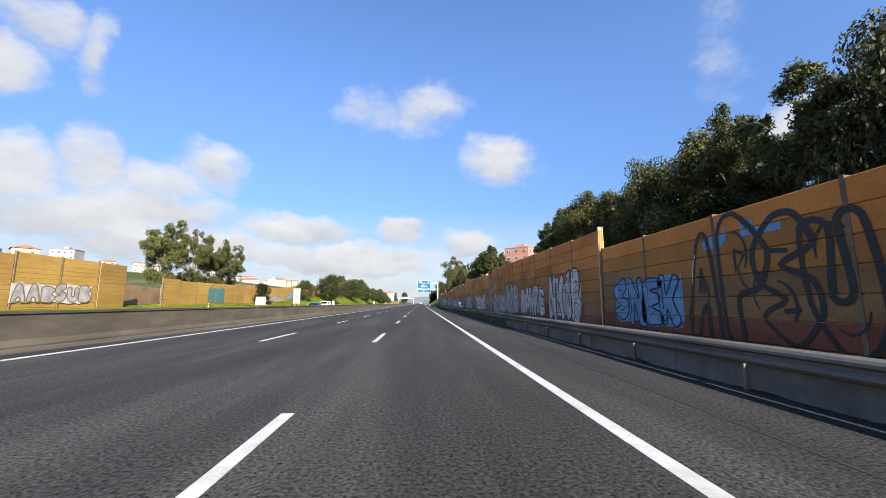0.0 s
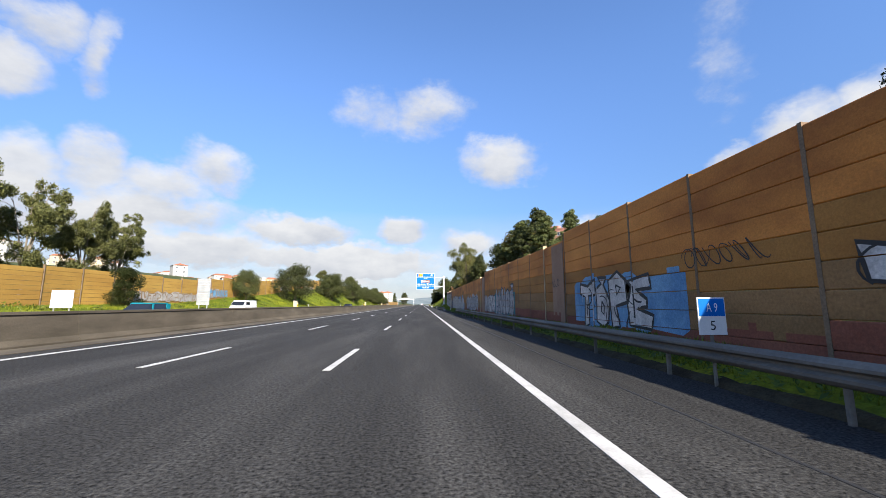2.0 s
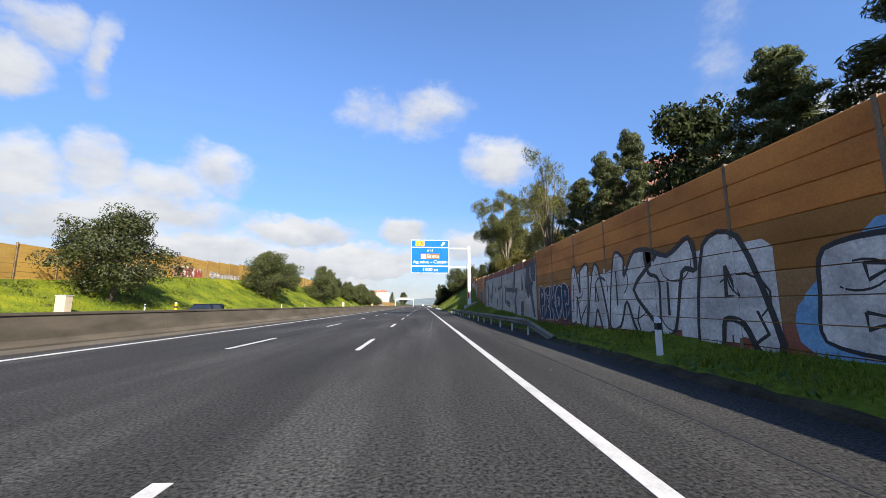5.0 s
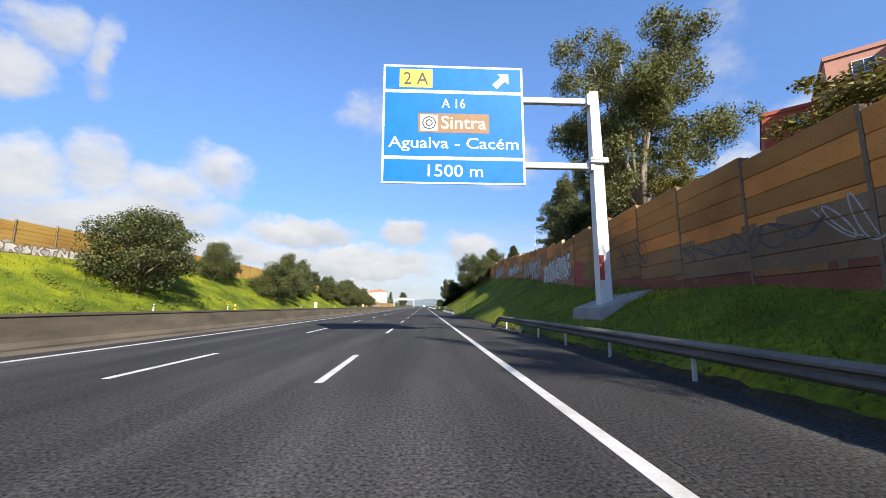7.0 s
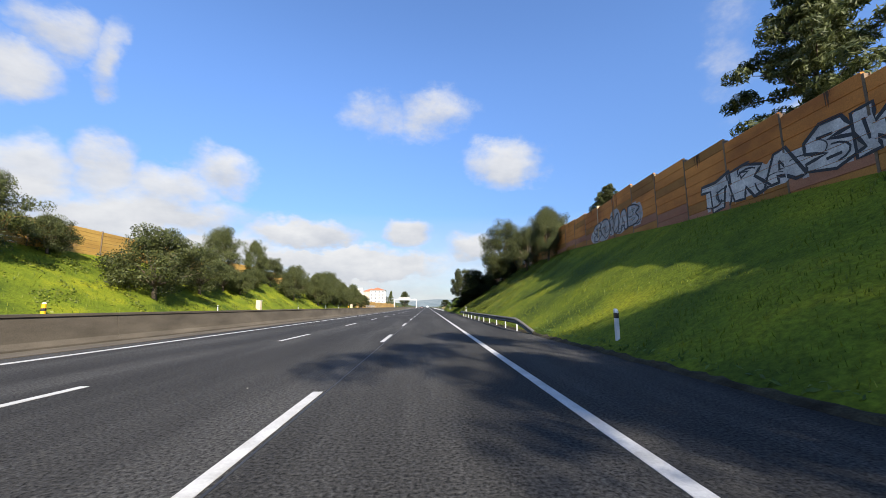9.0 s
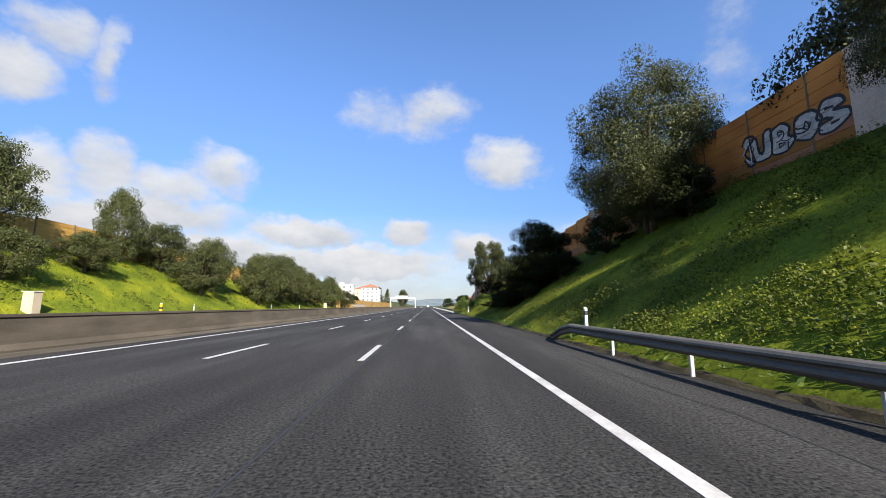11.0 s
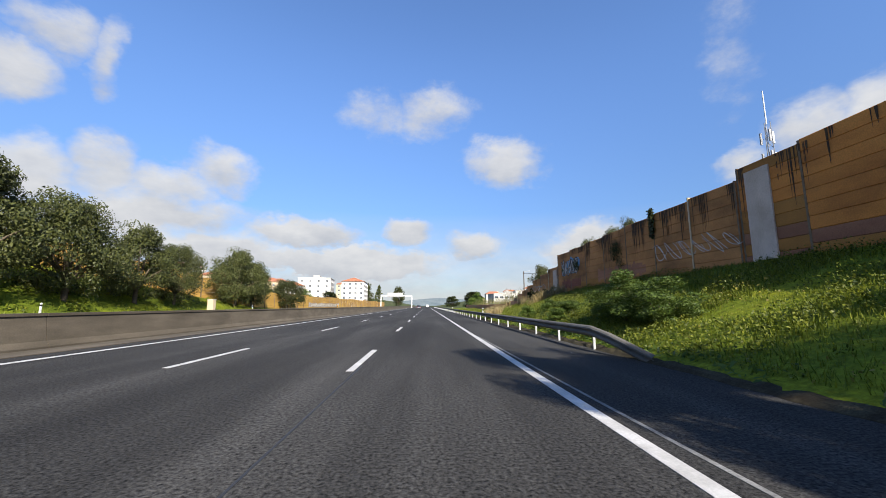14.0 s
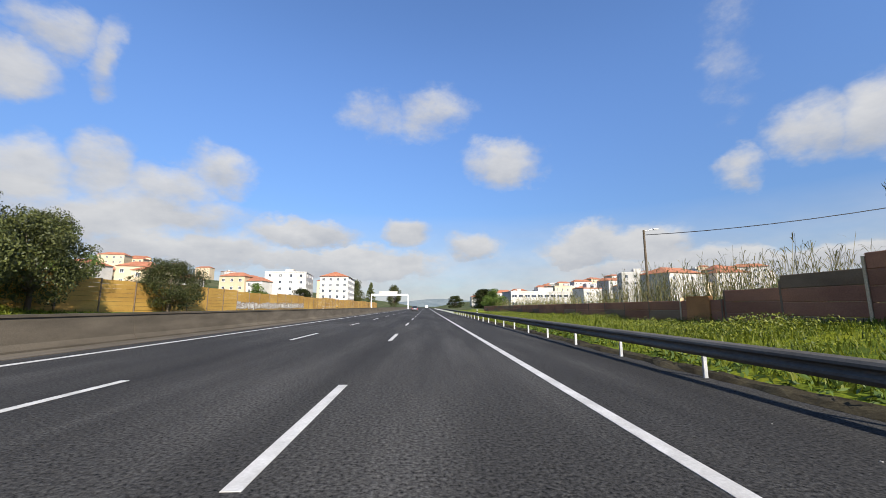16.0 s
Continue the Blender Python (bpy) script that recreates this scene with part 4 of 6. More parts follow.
for k, (y, w, d) in enumerate(((326.5, 0.5, 3.0), (329.2, 1.0, 3.2), (331.2, 0.5, 2.0), (334.5, 1.2, 3.0), (338.2, 1.4, 3.4), (341.4, 0.7, 2.6), (286.0, 0.8, 2.2), (298.2, 0.5, 2.8), (301.4, 0.8, 2.6), (304.5, 0.5, 2.2),
                               (313, 1.2, 3.0), (317, 1.0, 2.6), (320.6, 0.9, 3.2), (222, 0.3, 1.4), (236, 0.4, 1.6), (207.2, 0.3, 1.0), (176, 0.4, 1.2), (350.6, 0.6, 1.6), (355.6, 0.9, 1.6))):
    stain(y, w, d, 300 + k)
srng = random.Random(77)
for k in range(30):
    stain(301 + 1.55 * k + srng.uniform(-0.5, 0.5), srng.choice((0.25, 0.4, 0.7, 1.3)), srng.uniform(0.7, 3.2), 400 + k)
for k in range(14):
    stain(206 + 6.5 * k + srng.uniform(-2, 2), srng.choice((0.2, 0.3, 0.5)), srng.uniform(0.5, 1.6), 450 + k)

# ---------------------------------------------------------------- guard rails
RAIL_X = 5.12
POST_GAP = 3.3


def build_rail(y0, y1, label, post_skin=None):
    prof = [(0, 0.42), (-0.05, 0.45), (-0.085, 0.49), (-0.085, 0.53), (-0.01, 0.57), (-0.01, 0.60), (-0.085, 0.64), (-0.085, 0.68), (-0.05, 0.72), (0, 0.75)]
    back = [(x + 0.012, z) for x, z in reversed(prof)]
    ring = prof + back
    ob = empty("guard_rail", RAIL_X, (y0 + y1) / 2, 0, label=label, category="guard rail", kind="structure")
    ym = (y0 + y1) / 2
    sag = [(y0 - 3.0, -0.55, 0.25), (y0 - 1.2, -0.16, 0.06), (y0, 0, 0)] + [(y, 0, 0) for y in np.arange(y0 + 8, y1 - 4, 8)] + [(y1, 0, 0), (y1 + 1.2, -0.16, 0.06), (y1 + 3.0, -0.55, 0.25)]
    part("beam", loft(bmesh.new(), [[(x + dx, y - ym, z + dz) for x, z in ring] for y, dz, dx in sag]), M_RAILP, ob, smooth=False)
    me = mesh_of("rail_post", bx(0.03, -0.027, -0.2, 0.11, 0.027, 0.70, bevel=0.008), post_skin or M_STEEL)
    blk = mesh_of("spacer", bx(0.0, -0.06, 0.50, 0.035, 0.06, 0.68), post_skin or M_STEEL)
    y = y0
    while y <= y1:
        shared("rail_post", me, ob, pose(0, y - ym, 0))
        shared("spacer", blk, ob, pose(0, y - ym, 0))
        y += POST_GAP


# posts take the rail's darker skin here, shade put into their colour
build_rail(-40, 100, "weathered steel guard rail before a shaded grass verge", M_RAILP)
build_rail(130, 181, "weathered steel guard rail under the tall direction sign")
build_rail(222, 258, "weathered steel guard rail at the foot of the slope")
build_rail(323, 600, "long steel guard rail beside rough grass")
bm = bmesh.new()
for k in range(16):
    box(bm, 5.22, -40 + k * 4.0, -0.1, 5.5, -36.02 + k * 4.0, 0.46, bevel=0.02)
tagged(part("concrete_plinth", bm, M_CONC2), "low grey concrete plinth under the guard rail", "concrete barrier", kind="structure")

# ---------------------------------------------------------------- signs


def text_mesh(body, width, height, material, parent, x, y, z):
    cu = bpy.data.curves.new("lettering", "FONT")
    cu.body, cu.size, cu.resolution_u = body, 1.0, 3
    cu.offset = 0.004
    tmp = bpy.data.objects.new("lettering", cu)
    scene.collection.objects.link(tmp)
    bpy.context.view_layer.update()
    me = bpy.data.meshes.new_from_object(tmp.evaluated_get(bpy.context.evaluated_depsgraph_get()))
    bpy.data.objects.remove(tmp)
    co = np.array([v.co for v in me.vertices])
    lo, hi = co.min(0), co.max(0)
    for v in me.vertices:
        u = (v.co.x - (lo[0] + hi[0]) / 2) / (hi[0] - lo[0]) * width
        w = (v.co.y - (lo[1] + hi[1]) / 2) / (hi[1] - lo[1]) * height
        v.co = (u, 0, w)
    whole = bmesh.new()
    whole.from_mesh(me)
    bpy.data.meshes.remove(me)
    left = set(whole.faces)
    while left:
        grow, island = [left.pop()], []
        while grow:
            f = grow.pop()
            island.append(f)
            for e in f.edges:
                for g in e.link_faces:
                    if g in left:
                        left.discard(g)
                        grow.append(g)
        bm, seen = bmesh.new(), {}
        for f in island:
            for v in f.verts:
                if v not in seen:
                    seen[v] = bm.verts.new(v.co)
            bm.faces.new([seen[v] for v in f.verts])
        part("letter", bm, material, parent, at=pose(x, y, z))
    whole.free()


def build_gantry():
    g = empty("cantilever_sign", 7.35, 171.0, 0.3, label="blue motorway direction sign on a white steel cantilever post", category="road sign")
    S = 5.83 / 253
    part("footing", loft(bmesh.new(), [[(-0.7, -1.3, -0.5), (1.9, -1.3, -0.5), (1.9, 2.2, -0.5), (-0.7, 2.2, -0.5)], [(-0.6, -0.9, 1.0), (1.75, -0.9, 1.8), (1.75, 1.7, 1.8), (-0.6, 1.7, 1.0)]]), M_CONC3, g, "sloped grey concrete footing")
    post = part("post", loft(bmesh.new(), [[(-w, -w, z), (w, -w, z), (w, w, z), (-w, w, z)] for w, z in ((0.24, 0.6), (0.21, 7.2), (0.18, 10.2))]), M_WHITE, g, "white painted tapered steel post")
    bm = bx(-0.36, -0.36, 6.95, 0.36, 0.36, 7.03)
    box(bm, -0.36, -0.36, 7.07, 0.36, 0.36, 7.15)
    part("flange", bm, M_STEEL, post)
    part("painted_tag", bx(-0.225, -0.242, 2.1, -0.03, -0.238, 3.1), M_GRED, post, "red sprayed tag")
    for z in (6.75, 9.65):
        arm = part("arm", bx(-3.15, -0.12, z, -0.2, 0.12, z + 0.24, bevel=0.02), M_WHITE, g, "white box section arm")
        part("clamp", bx(-0.32, -0.26, z - 0.1, -0.18, 0.26, z + 0.36), M_STEEL, arm)
    cx, cz = (-1.6 + 4.24) / 2 - 7.35, 8.8 - 0.3
    W, H = 5.84, 5.15
    panel = part("sign_panel", bx(cx - W / 2, -0.32, cz - H / 2, cx + W / 2, -0.26, cz + H / 2, bevel=0.01), M_WHITE, g, "white bordered sign board")
    y = -0.326
    px = lambda p: cx + (p - 805.5) * S
    pz = lambda p: cz - (p - 221) * S * (H / (214 * S))
    for a, b in ((118, 160), (166, 280), (286, 325)):
        part("blue_field", bx(px(682.5), -0.326, pz(b), px(928.5), -0.322, pz(a)), M_BLUE, panel, "blue reflective field")
    part("exit_plate", bx(px(708), -0.332, pz(156), px(767), -0.328, pz(122)), M_YELLOW, panel, "yellow exit number plate")
    text_mesh("2 A", 44 * S, 24 * S, M_BLACK, panel, px(737.5), -0.336, pz(139))
    bm = bmesh.new()
    c = [(0.34, 0.34), (-0.12, 0.34), (0.02, 0.20), (-0.34, -0.16), (-0.16, -0.34), (0.20, 0.02), (0.34, -0.12)]
    bm.faces.new([bm.verts.new((px(891) + u, -0.332, pz(141) + v)) for u, v in c])
    part("arrow", bm, M_WHITE, panel)
    text_mesh("A 16", 42 * S, 18 * S, M_WHITE, panel, px(805), -0.332, pz(184))
    part("brown_plate", bx(px(742), -0.332, pz(238), px(869), -0.328, pz(203)), M_BROWN, panel, "brown tourist plate")
    part("symbol_plate", bx(px(746), -0.337, pz(235), px(777), -0.333, pz(206)), M_WHITE, panel)
    bm = bmesh.new()
    for ro, ri in ((0.30, 0.24), (0.16, 0.10)):
        o = [bm.verts.new((px(761.5) + ro * math.sin(k * math.pi / 4 + 0.0), -0.341, pz(220.5) + ro * math.cos(k * math.pi / 4))) for k in range(8)]
        n = [bm.verts.new((px(761.5) + ri * math.sin(k * math.pi / 4), -0.341, pz(220.5) + ri * math.cos(k * math.pi / 4))) for k in range(8)]
        for k in range(8):
            bm.faces.new((o[k], o[(k + 1) % 8], n[(k + 1) % 8], n[k]))
    part("symbol", bm, M_BLACK, panel)
    text_mesh("Sintra", 80 * S, 24 * S, M_WHITE, panel, px(823), -0.337, pz(219))
    text_mesh("Agualva - Cacém", 231 * S, 27 * S, M_WHITE, panel, px(805.5), -0.332, pz(259))
    text_mesh("1500 m", 97 * S, 22 * S, M_WHITE, panel, px(808), -0.332, pz(305))
    for k in range(3):
        part("stiffener", bx(cx - 2 + 2 * k - 0.05, -0.26, cz - H / 2 + 0.2, cx - 2 + 2 * k + 0.05, -0.12, cz + H / 2 - 0.2), M_STEEL, panel)


build_gantry()


def build_marker_sign():
    s = empty("distance_marker", 5.25, 51.2, 0, label="small blue and white motorway distance marker at the guard rail", category="road sign")
    part("pole", cyl(bmesh.new(), (0, 0.04, 0), (0, 0.04, 1.4), 0.03), M_RAILP, s)
    board = part("board", bx(-0.25, -0.01, 0.86, 0.25, 0.012, 1.50, bevel=0.004), M_WHITE, s, "white board with a blue upper half")
    part("blue_field", bx(-0.23, -0.016, 1.18, 0.23, -0.012, 1.48), M_BLUE, board)
    text_mesh("A 9", 0.2, 0.15, M_WHITE, board, 0, -0.02, 1.33)
    text_mesh("5", 0.09, 0.16, M_BLACK, board, 0, -0.014, 1.02)


build_marker_sign()


def build_left_signs():
    s = empty("roadside_board", -33.4, 106.5, 0.1, label="tall grey ribbed back of a motorway sign on two posts", category="road sign")
    for x in (-0.6, 0.6):
        part("post", bx(x - 0.06, -0.06, -0.3, x + 0.06, 0.06, 4.9), M_STEEL, s)
    slat = mesh_of("slat", bx(-0.95, -0.14, 0, 0.95, -0.09, 0.25, bevel=0.01), M_STEEL)
    for k in range(15):
        shared("slat", slat, s, pose(0, -0.015 * (k % 2), 1.2 + k * 0.27))
    s = empty("roadside_board", -33.4, 83.0, 0.1, label="small white sign board on two legs beside the verge", category="road sign")
    for x in (-0.7, 0.7):
        part("post", bx(x - 0.04, -0.04, -0.3, x + 0.04, 0.04, 2.4), M_STEEL, s)
    part("board", bx(-1.0, -0.09, 0.95, 1.0, -0.05, 2.6, bevel=0.01), M_WHITE, s)


build_left_signs()


def build_far_gantry():
    g = empty("sign_gantry", -22, 590, 0, label="white steel portal gantry spanning the opposite carriageway", category="sign gantry")
    for x in (-11, 11):
        part("post", bx(x - 0.3, -0.3, 0, x + 0.3, 0.3, 8.4), M_WHITE, g)
    part("beam", bx(-11, -0.25, 8.0, 11, 0.25, 8.9), M_WHITE, g)
    part("sign_back", bx(-6.5, 0.3, 7.6, 4.5, 0.4, 10.6), M_HOUSE_W, g, "pale back of a wide sign board")
    for x in (-4.5, 0, 3):
        part("hanger", bx(x - 0.1, -0.1, 7.7, x + 0.1, 0.3, 10.4), M_STEEL, g)


build_far_gantry()


def delineator(x, y, h=0.95):
    d = empty("marker_post", x, y, ground_z(x, y) if x > 5.3 or x < -32.2 else 0, label="slim white roadside marker post with a dark band", category="marker post", group="marker posts")
    part("post", loft(bmesh.new(), [[(-0.05, -0.06, -0.1), (0.05, -0.06, -0.1), (0.05, 0.06, -0.1), (-0.05, 0.06, -0.1)], [(-0.05, -0.06, h - 0.06), (0.05, -0.06, h - 0.06), (0.05, 0.06, h), (-0.05, 0.06, h)]]), M_WHITE, d)
    part("reflector_band", bx(-0.054, -0.064, h - 0.3, 0.054, 0.064, h - 0.14), M_BLACK, d)
    return d


proto = delineator(6.0, 302)
for y in (-3, 121, 211.5, 258.5, 352.5, 402):
    xx = 5.9 if y != 121 else 5.9
    copy_thing(proto, pose(xx, y, ground_z(xx, y)))
for y in (20, 62, 115, 160, 205, 223, 262, 300, 327, 345, 385, 430, 480):
    copy_thing(proto, pose(-32.8, y, ground_z(-32.8, y) + 0.25))


def barrier_marker(y):
    d = empty("barrier_marker", BARRIER_X, y, 1.14, label="short yellow and black marker on the concrete divider", category="marker post", group="divider markers")
    part("stub", cyl(bmesh.new(), (0, 0, 0), (0, 0, 0.34), 0.07, 0.06), M_YELLOW, d)
    part("band", cyl(bmesh.new(), (0, 0, 0.1), (0, 0, 0.19), 0.074, 0.072), M_BLACK, d)
    part("cap", cyl(bmesh.new(), (0, 0, 0.34), (0, 0, 0.38), 0.065, 0.03), M_WHITE, d)
    return d


bmk = barrier_marker(86)
for y in (40, 133, 183, 213, 263, 310, 366, 410):
    copy_thing(bmk, pose(BARRIER_X, y, 1.14))


def cabinet(y):
    c = empty("roadside_cabinet", -33.3, y, ground_z(-33.3, y), label="pale beige roadside service cabinet on the verge", category="cabinet", group="service cabinets")
    part("body", bx(-0.45, -0.4, -0.2, 0.45, 0.4, 1.75, bevel=0.03), M_HOUSE_C, c)
    part("door", bx(-0.38, -0.425, 0.2, 0.38, -0.402, 1.6, bevel=0.008), M_HOUSE_C, c)
    part("lid", bx(-0.5, -0.46, 1.75, 0.5, 0.46, 1.83, bevel=0.02), M_HOUSE_W, c)
    return c


cab = cabinet(372)
copy_thing(cab, pose(-33.3, 150, ground_z(-33.3, 150)))
copy_thing(cab, pose(-33.3, 278, ground_z(-33.3, 278)))

# ---------------------------------------------------------------- plants


def limb(bm, pts, r0, r1, seg=7):
    rings = []
    n = len(pts)
    for i, p in enumerate(pts):
        p = Vector(p)
        d = (Vector(pts[min(i + 1, n - 1)]) - Vector(pts[max(i - 1, 0)])).normalized()
        q = d.to_track_quat("Z", "Y")
        r = r0 + (r1 - r0) * i / (n - 1)
        rings.append([p + q @ Vector((r * math.cos(2 * math.pi * k / seg), r * math.sin(2 * math.pi * k / seg), 0)) for k in range(seg)])
    loft(bm, rings)


def leaf_mesh(name, centres, normals, sizes, material, r, aspect=0.5):
    """One mesh of many small folded leaves."""
    n = len(centres)
    a = r.normal(size=(n, 3))
    a /= np.linalg.norm(a, axis=1)[:, None]
    nn = normals + r.normal(scale=0.6, size=(n, 3))
    nn /= np.linalg.norm(nn, axis=1)[:, None]
    u = np.cross(nn, a)
    u /= np.maximum(np.linalg.norm(u, axis=1)[:, None], 1e-6)
    v = np.cross(nn, u)
    s = sizes[:, None]
    co = np.empty((n, 4, 3))
    co[:, 0] = centres - u * s
    co[:, 1] = centres + v * s * aspect + nn * s * 0.15
    co[:, 2] = centres + u * s
    co[:, 3] = centres - v * s * aspect + nn * s * 0.15
    me = bpy.data.meshes.new(name)
    me.vertices.add(n * 4)
    me.vertices.foreach_set("co", co.reshape(-1))
    me.loops.add(n * 4)
    me.loops.foreach_set("vertex_index", np.arange(n * 4))
    me.polygons.add(n)
    me.polygons.foreach_set("loop_start", np.arange(0, n * 4, 4))
    me.update(calc_edges=True)
    me.validate()
    me.materials.append(material)
    return me


def clumps_to_leaves(clumps, count, size, r, flat=0.75, droop=0.0):
    """Points on the shells of many small clumps: centres, outward normals."""
    w = np.array([c[3] ** 2 for c in clumps])
    idx = r.choice(len(clumps), size=count, p=w / w.sum())
    C = np.array([c[:3] for c in clumps])[idx]
    R = np.array([c[3] for c in clumps])[idx]
    d = r.normal(size=(count, 3))
    d /= np.linalg.norm(d, axis=1)[:, None]
    rad = R * (0.62 + 0.45 * r.random(count) ** 0.6)
    P = C + d * rad[:, None] * np.array([1, 1, flat])
    P[:, 2] -= droop * r.random(count) * R
    S = size * (0.6 + 0.8 * r.random(count))
    # broad dark sprays inside the clumps close the crown
    m = count // 14
    P[:m] = C[:m] + d[:m] * (R[:m] * 0.5 * r.random(m))[:, None]
    S[:m] = (0.26 if size > 0.07 else 2.2 * size) * (0.6 + 0.6 * r.random(m))
    return P, d, S


def make_tree(name, kind, seed, label, leaf, bark, count, size):
    """A tree ten metres tall on an Empty: trunk with limbs, and a crown of leaves in clumps."""
    r = np.random.RandomState(seed)
    t = empty(name, 0, 0, 0, label=label, category="bush" if "bush" in name else "tree")
    bm = bmesh.new()
    clumps = []
    if kind in ("oak", "open oak"):
        thin = kind == "open oak"
        limb(bm, [(0, 0, -0.5), (0.1, 0.05, 0.9), (0.05, 0.1, 2.0)], 0.34, 0.26)
        for k in range(11):
            a = k * 2.4 + r.rand()
            el = 0.12 + 1.15 * (k / 10) + 0.15 * r.rand()
            L = 3.3 + 1.5 * r.rand() + 1.6 * math.sin(el)
            e = Vector((math.cos(a) * math.cos(el) * L, math.sin(a) * math.cos(el) * L, 1.9 + math.sin(el) * L))
            mid = e * 0.5 + Vector((0, 0, 0.9 + 0.4 * r.rand()))
            limb(bm, [(0.05, 0.1, 1.7), mid, e], 0.17, 0.05, 6)
            for j in range(12 if thin else 6):
                o = r.normal(scale=0.75, size=3)
                if thin:
                    o = o * 0.6 + np.array(mid - e) * (0.9 * r.rand())
                clumps.append((e.x + o[0], e.y + o[1], e.z + o[2] * 0.8, (0.42 if thin else 0.8) + (0.4 if thin else 0.7) * r.rand()))
        for j in range(66 if thin else 58):
            a, zz = r.rand() * 6.283, r.rand()
            zz = 0.14 + 0.82 * zz if thin else zz
            rr = 4.1 * math.sin(math.pi * (0.20 + 0.70 * zz)) * (0.55 + 0.45 * r.rand())
            clumps.append((math.cos(a) * rr, math.sin(a) * rr, 1.0 + 8.0 * zz, (0.4 + 0.55 * r.rand()) if thin else 0.7 + 1.0 * r.rand()))
        P = clumps_to_leaves(clumps, count, size, r)
    elif kind == "euc":
        top = Vector((0.5 * r.normal(), 0.5 * r.normal(), 9.0))
        limb(bm, [(0, 0, -0.5), (0.1, 0, 2), (0.25 * top.x, 0.25 * top.y, 5), top], 0.2, 0.05)
        for k in range(13):
            z0 = 2.6 + 5.6 * k / 12
            a = k * 2.4 + r.rand()
            L = (2.6 - 1.3 * abs(k / 12 - 0.3)) * (0.7 + 0.5 * r.rand())
            e = Vector((math.cos(a) * L, math.sin(a) * L, z0 + 1.2 + 0.8 * r.rand()))
            limb(bm, [(0, 0, z0), (e.x * 0.4, e.y * 0.4, z0 + 0.9), e], 0.075, 0.02, 5)
            for j in range(4):
                o = r.normal(scale=0.55, size=3)
                clumps.append((e.x + o[0], e.y + o[1], e.z + o[2] - 0.1, 0.5 + 0.6 * r.rand()))
        for j in range(6):
            o = r.normal(scale=0.5, size=3)
            clumps.append((top.x + o[0], top.y + o[1], 9.1 + o[2] * 0.8, 0.5 + 0.3 * r.rand()))
        P = clumps_to_leaves(clumps, count, size, r, 0.9, 0.5)
    elif kind == "gum":
        limb(bm, [(0, 0, -0.5), (0.12, 0.05, 1.2), (0.05, 0.1, 2.4)], 0.2, 0.15)
        for k in range(7):
            a, f = k * 2.4 + r.rand(), k / 6
            e = Vector((math.cos(a) * (2.2 - 1.4 * f), math.sin(a) * (2.2 - 1.4 * f), 5.6 + 3.6 * f))
            m1, m2 = Vector((e.x * 0.25, e.y * 0.25, 3.4 + 0.9 * f)), Vector((e.x * 0.62, e.y * 0.62, 4.6 + 2.4 * f))
            limb(bm, [(0.05, 0.1, 2.2), m1, m2, e], 0.10, 0.02, 6)
            for j in range(7):
                g = 0.35 + 0.11 * j
                base = m1.lerp(m2, g * 2) if g < 0.5 else m2.lerp(e, g * 2 - 1)
                b = a + r.normal() * 1.1
                L = 0.5 + 0.8 * r.rand()
                q = base + Vector((math.cos(b) * L, math.sin(b) * L, 0.15 + 0.5 * r.rand()))
                limb(bm, [base, base.lerp(q, 0.5) + Vector((0, 0, 0.12)), q], 0.03, 0.008, 4)
                for i in range(4):
                    o = r.normal(scale=0.26, size=3)
                    clumps.append((q.x + o[0], q.y + o[1], q.z + o[2] * 0.7, 0.20 + 0.30 * r.rand()))
        for j in range(26):
            a, zz = r.rand() * 6.283, r.rand()
            rr = 1.9 * (0.4 + 0.6 * r.rand())
            clumps.append((math.cos(a) * rr, math.sin(a) * rr, 2.6 + 3.6 * zz, 0.3 + 0.35 * r.rand()))
        P = clumps_to_leaves(clumps, count, size, r, 1.0, 0.7)
    elif kind == "pine":
        limb(bm, [(0, 0, -0.5), (0.05, 0, 4), (0, 0.1, 9.6)], 0.2, 0.04)
        for k in range(40):
            z0 = 1.6 + 7.9 * k / 39
            a = k * 2.4 + r.rand()
            L = (2.7 * (1 - (k / 39) ** 1.5) + 0.35) * (0.7 + 0.5 * r.rand())
            e = Vector((math.cos(a) * L, math.sin(a) * L, z0 + 0.25 * L))
            limb(bm, [(0, 0, z0), e], 0.05, 0.015, 4)
            for j in range(6):
                f = 0.3 + 0.145 * j
                clumps.append((e.x * f + 0.2 * r.normal(), e.y * f + 0.2 * r.normal(), z0 + 0.25 * L * f + 0.12 + 0.12 * r.normal(), 0.20 + 0.30 * r.rand()))
        P = clumps_to_leaves(clumps, count, size, r, 0.6)
    else:
        for k in range(8):
            a = k * 0.8 + r.rand()
            e = Vector((math.cos(a) * 3.0 * r.rand(), math.sin(a) * 3.0 * r.rand(), 5 + 2.5 * r.rand()))
            limb(bm, [(0.2 * math.cos(a), 0.2 * math.sin(a), -0.5), e * 0.5, e], 0.14, 0.03, 5)
        for j in range(70):
            a, q, zz = r.rand() * 6.283, r.rand() ** 0.5, r.rand()
            rr = 4.2 * math.sin(math.pi * (0.30 + 0.6 * zz)) + 0.6 * r.normal()
            clumps.append((math.cos(a) * rr * q, math.sin(a) * rr * q, 0.5 + 8.6 * zz, 0.7 + 0.9 * r.rand()))
        P = clumps_to_leaves(clumps, count, size, r)
    part("trunk", bm, bark, t, smooth=True)
    cr = new("crown", leaf_mesh("crown", P[0], P[1], P[2], leaf, r, 0.2 if kind == "pine" else 0.5))
    cr.parent = t
    return t


